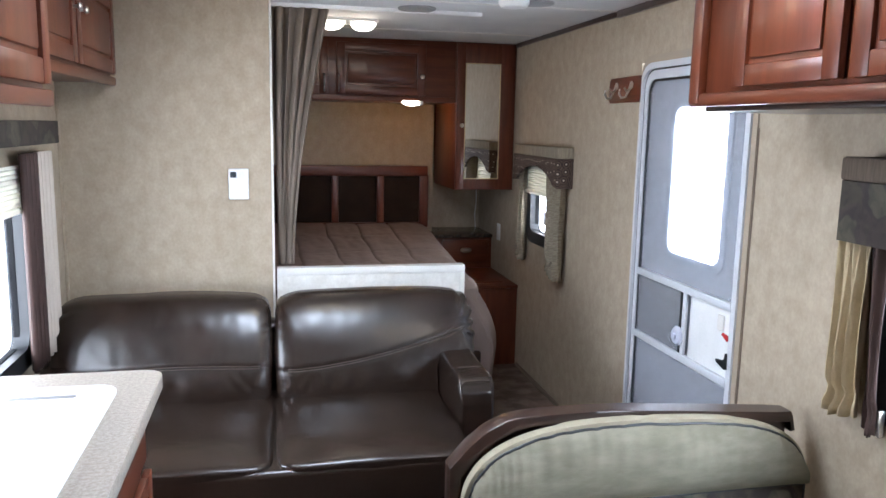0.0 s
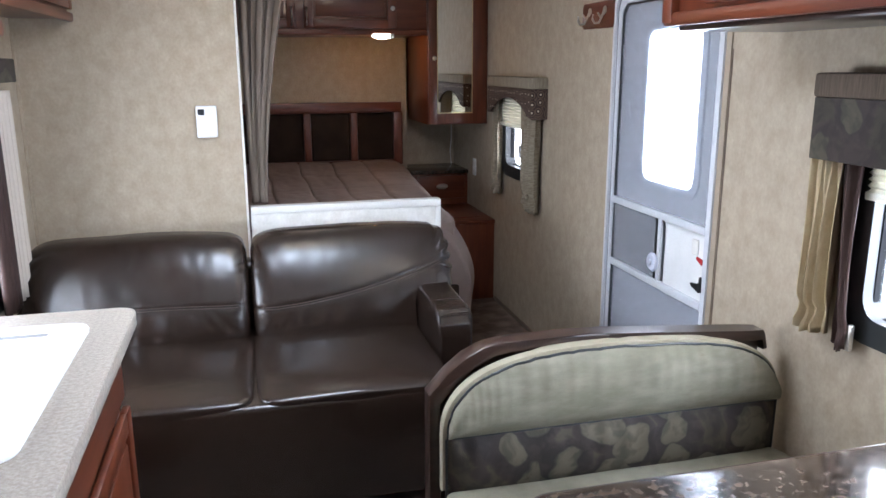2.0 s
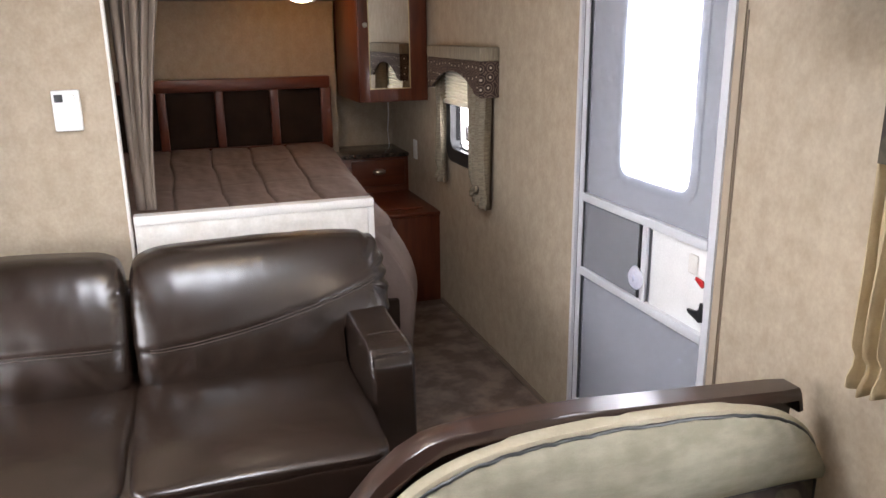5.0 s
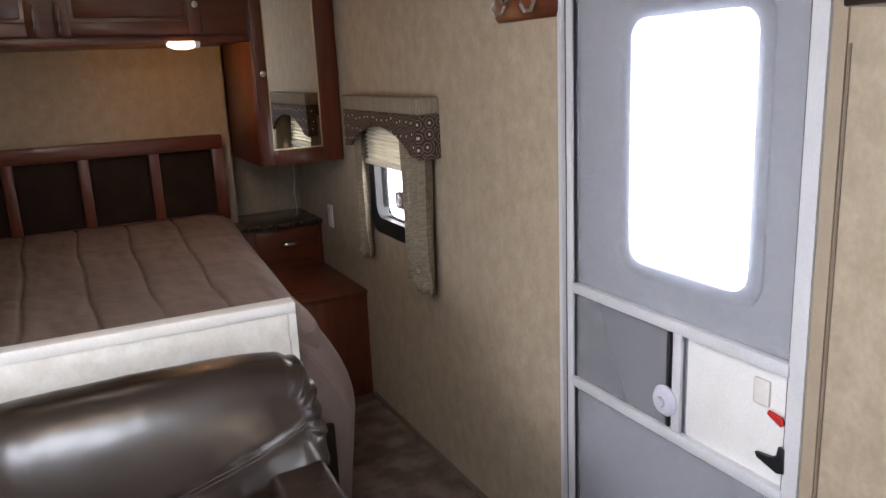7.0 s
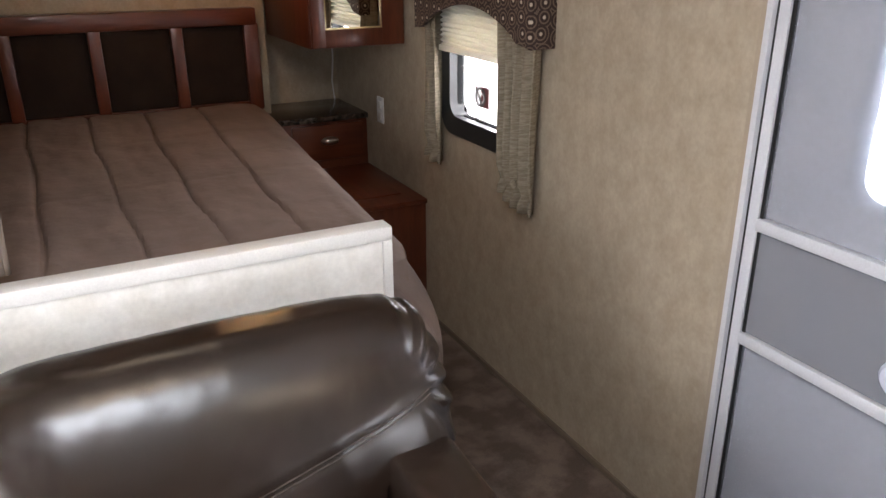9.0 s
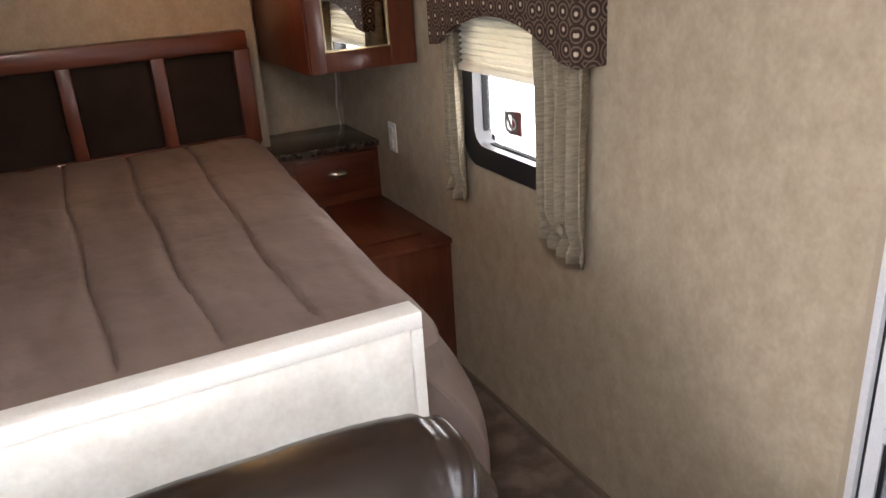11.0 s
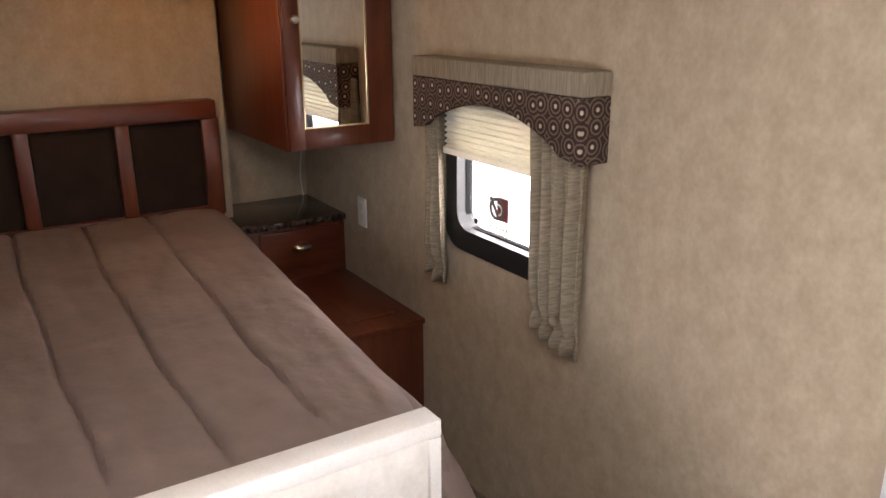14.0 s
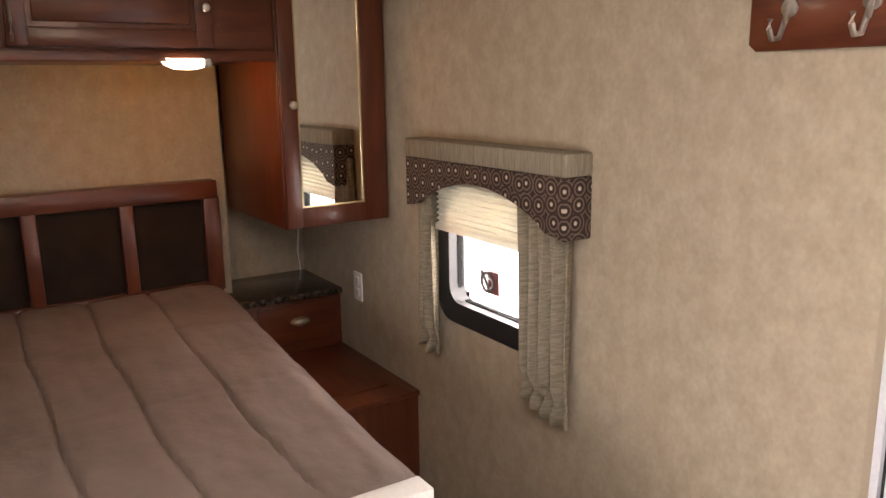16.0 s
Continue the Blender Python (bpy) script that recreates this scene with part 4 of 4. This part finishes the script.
def wall_cabinet(name, x_face, x_wall, y0, y1, z0, z1, leaves, label):
    c = empty(name, label, "cabinet")
    s = 1 if x_face > x_wall else -1
    lo, hi = min(x_face - s * 0.02, x_wall), max(x_face - s * 0.02, x_wall)
    box("body", (lo, y0, z0), (hi, y1, z1), CHERRY, 0.006, c)
    box("bottom_rail", (min(x_face, x_face - s * 0.026), y0 - 0.004, z0 - 0.012), (max(x_face, x_face - s * 0.026) + 0.0, y1 + 0.006, z0 + 0.024), CHERRY_Y, 0.008, c)
    for a, b, k in leaves:
        door_leaf("door", 0, x_face + s * 0.006, s, a, b, z0 + 0.034, z1 - 0.03, CHERRY, c, (k, z0 + 0.21))
    return c


cab = wall_cabinet("dinette_overhead_cabinet", 0.900, XR, -0.6, 1.845, 1.585, ZC, ((1.265, 1.645, 1.30), (0.85, 1.235, 0.89), (0.40, 0.82, 0.44)), "cherry wood overhead cabinet above the dinette with knobs")
boxes("under_strip", [((0.93, 1.0, 1.560), (XR, 1.815, 1.576))], DARKWOOD, 0.004, cab)
box("corner_post", (0.894, 1.800, 1.578), (0.925, 1.852, ZC), CHERRY, 0.010, cab)

wall_cabinet("sofa_overhead_cabinet", -0.865, XL, 1.95, 3.288, 1.655, ZC, ((2.66, 3.26, 2.695), (2.06, 2.64, 2.605)), "cherry wood overhead cabinet above the sofa with knobs")
wall_cabinet("galley_overhead_cabinet", -0.700, XL, -0.6, 1.690, 1.545, ZC, ((1.22, 1.66, 1.26), (0.75, 1.19, 1.15)), "cherry wood overhead cabinet above the galley counter")

# galley window dressing
gv = empty("galley_valance", "dark leaf print valance end over the galley window", "valance")
box("printed_front", (XL + 0.08, 0.35, 1.42), (XL + 0.095, 2.93, 1.50), FLORAL_SHADED, 0.004, gv)
box("return", (XL, 2.918, 1.42), (XL + 0.08, 2.93, 1.50), FLORAL_SHADED, 0.004, gv)
gc = empty("galley_curtain", "dark maroon and pale side curtain by the galley window", "curtain")
sheet("cloth", lambda u, v: (XL + 0.045 + 0.014 * math.sin(u * 24), 2.64 + 0.165 * u, 0.64 + 0.75 * v), 30, 10, MAROON, gc, 0.004)
sheet("pale_cloth", lambda u, v: (XL + 0.045 + 0.015 * math.sin(u * 24), 2.805 + 0.175 * u, 0.65 + 0.74 * v), 40, 10, plain("pale_linen", (0.50, 0.44, 0.37), 0.85), gc, 0.004)
s3 = pleated_shade("pleated_blind", 0.42, 2.76, 1.19, 1.35, XL + 0.02, "cream pleated shade over galley window")
box("latch", (XL + 0.03, 2.765, 0.68), (XL + 0.045, 2.782, 0.72), METAL, 0.003, w3)

# galley counter
gal = empty("galley_counter", "galley counter with beige laminate top and cherry doors", "counter")
prism("top", rounded(XL, -1.2, -0.512, 1.800, 0.045, 6, (0, 0, 1, 0)), 2, 0.862, 0.900, COUNTER, gal, 0.004)
box("body", (XL, -1.2, 0.0), (-0.570, 1.750, 0.862), CHERRY, 0.003, gal)
box("apron", (-0.572, -1.2, 0.685), (-0.556, 1.757, 0.862), CHERRY_Y, 0.003, gal)
for a, b in ((1.22, 1.725), (0.66, 1.19), (0.13, 0.63)):
    door_leaf("door", 0, -0.540, 1, a, b, 0.09, 0.675, CHERRY, gal, (a + 0.04, 0.60))
door_leaf("end_panel", 1, 1.770, 1, -1.04, -0.60, 0.09, 0.675, CHERRY, gal)
sink = empty("sink_cover", "white rectangular sink cover board with a finger slot", "sink cover")
prism("board", rounded(-1.02, 1.02, -0.590, 1.662, 0.045), 2, 0.900, 0.914, WHITE, sink, 0.005)
prism("slot", rounded(-0.80, 1.577, -0.665, 1.594, 0.008), 2, 0.9125, 0.9147, plain("slot_grey", (0.22, 0.22, 0.22), 0.6), sink)

# ---- ceiling fixtures ----


def twin_lamp(x, y):
    l = empty("ceiling_lamp", "lit twin dome ceiling lamp with white base", "ceiling lamp", "twin ceiling lamps")
    box("base", (x - 0.15, y - 0.055, ZC - 0.016), (x + 0.15, y + 0.055, ZC), WHITE, 0.006, l)
    for k in (-1, 1):
        bm = bmesh.new()
        bmesh.ops.create_uvsphere(bm, u_segments=20, v_segments=10, radius=1)
        for v in bm.verts:
            v.co = Vector((x + k * 0.078 + v.co.x * 0.066, y + v.co.y * 0.05, ZC - 0.014 + min(0, v.co.z) * 0.045))
        finish("dome", bm, LIT, l)
    box("switch", (x - 0.012, y - 0.06, ZC - 0.034), (x + 0.012, y - 0.04, ZC - 0.014), TRIMW, 0.003, l)
    return l


twin_lamp(0.040, 2.46)
twin_lamp(0.125, 3.78)
dl = empty("dome_lamp", "round lit ceiling dome lamp with brass rim", "ceiling lamp")
lathe("rim", [(0.15, 0.0), (0.155, 0.02), (0.145, 0.03)], (0.66, 1.34, ZC), (0, 0, -1), plain("brass", (0.6, 0.42, 0.18), 0.3, 1.0), dl, 32)
lathe("dome", [(0.142, 0.02), (0.125, 0.05), (0.085, 0.075), (0.03, 0.088), (0.0, 0.09)], (0.66, 1.34, ZC), (0, 0, -1), LIT, dl, 32)
sd = empty("smoke_detector", "round white smoke detector on the ceiling", "smoke detector")
lathe("body", [(0.062, 0), (0.062, 0.022), (0.052, 0.036), (0.03, 0.04), (0, 0.041)], (0.715, 2.93, ZC), (0, 0, -1), WHITE, sd, 24)
sd2 = empty("gas_alarm", "round white alarm on the ceiling", "alarm")
lathe("body", [(0.062, 0), (0.062, 0.025), (0.055, 0.034), (0, 0.035)], (0.72, 1.87, ZC), (0, 0, -1), WHITE, sd2, 24)
sp = empty("ceiling_hook", "small white ceiling swivel fitting", "ceiling fitting")
lathe("rose", [(0.045, 0), (0.043, 0.006), (0.015, 0.010), (0.015, 0.035), (0, 0.036)], (0.915, 2.31, ZC), (0, 0, -1), WHITE, sp, 18)
box("clip", (0.905, 2.295, ZC - 0.055), (0.935, 2.325, ZC - 0.03), KNOBC, 0.005, sp)
vt = empty("ceiling_vent", "flat round grey ceiling vent", "vent")
lathe("grille", [(0.085, 0), (0.085, 0.006), (0.07, 0.012), (0, 0.012)], (0.39, 3.32, ZC), (0, 0, -1), plain("grey_plastic", (0.25, 0.25, 0.25), 0.5), vt, 24)
vt2 = empty("ceiling_vent", "flat round grey ceiling vent", "vent")
lathe("grille", [(0.07, 0), (0.07, 0.006), (0.06, 0.010), (0, 0.010)], (0.84, 3.0, ZC), (0, 0, -1), plain("grey_plastic", (0.35, 0.35, 0.35), 0.5), vt2, 24)
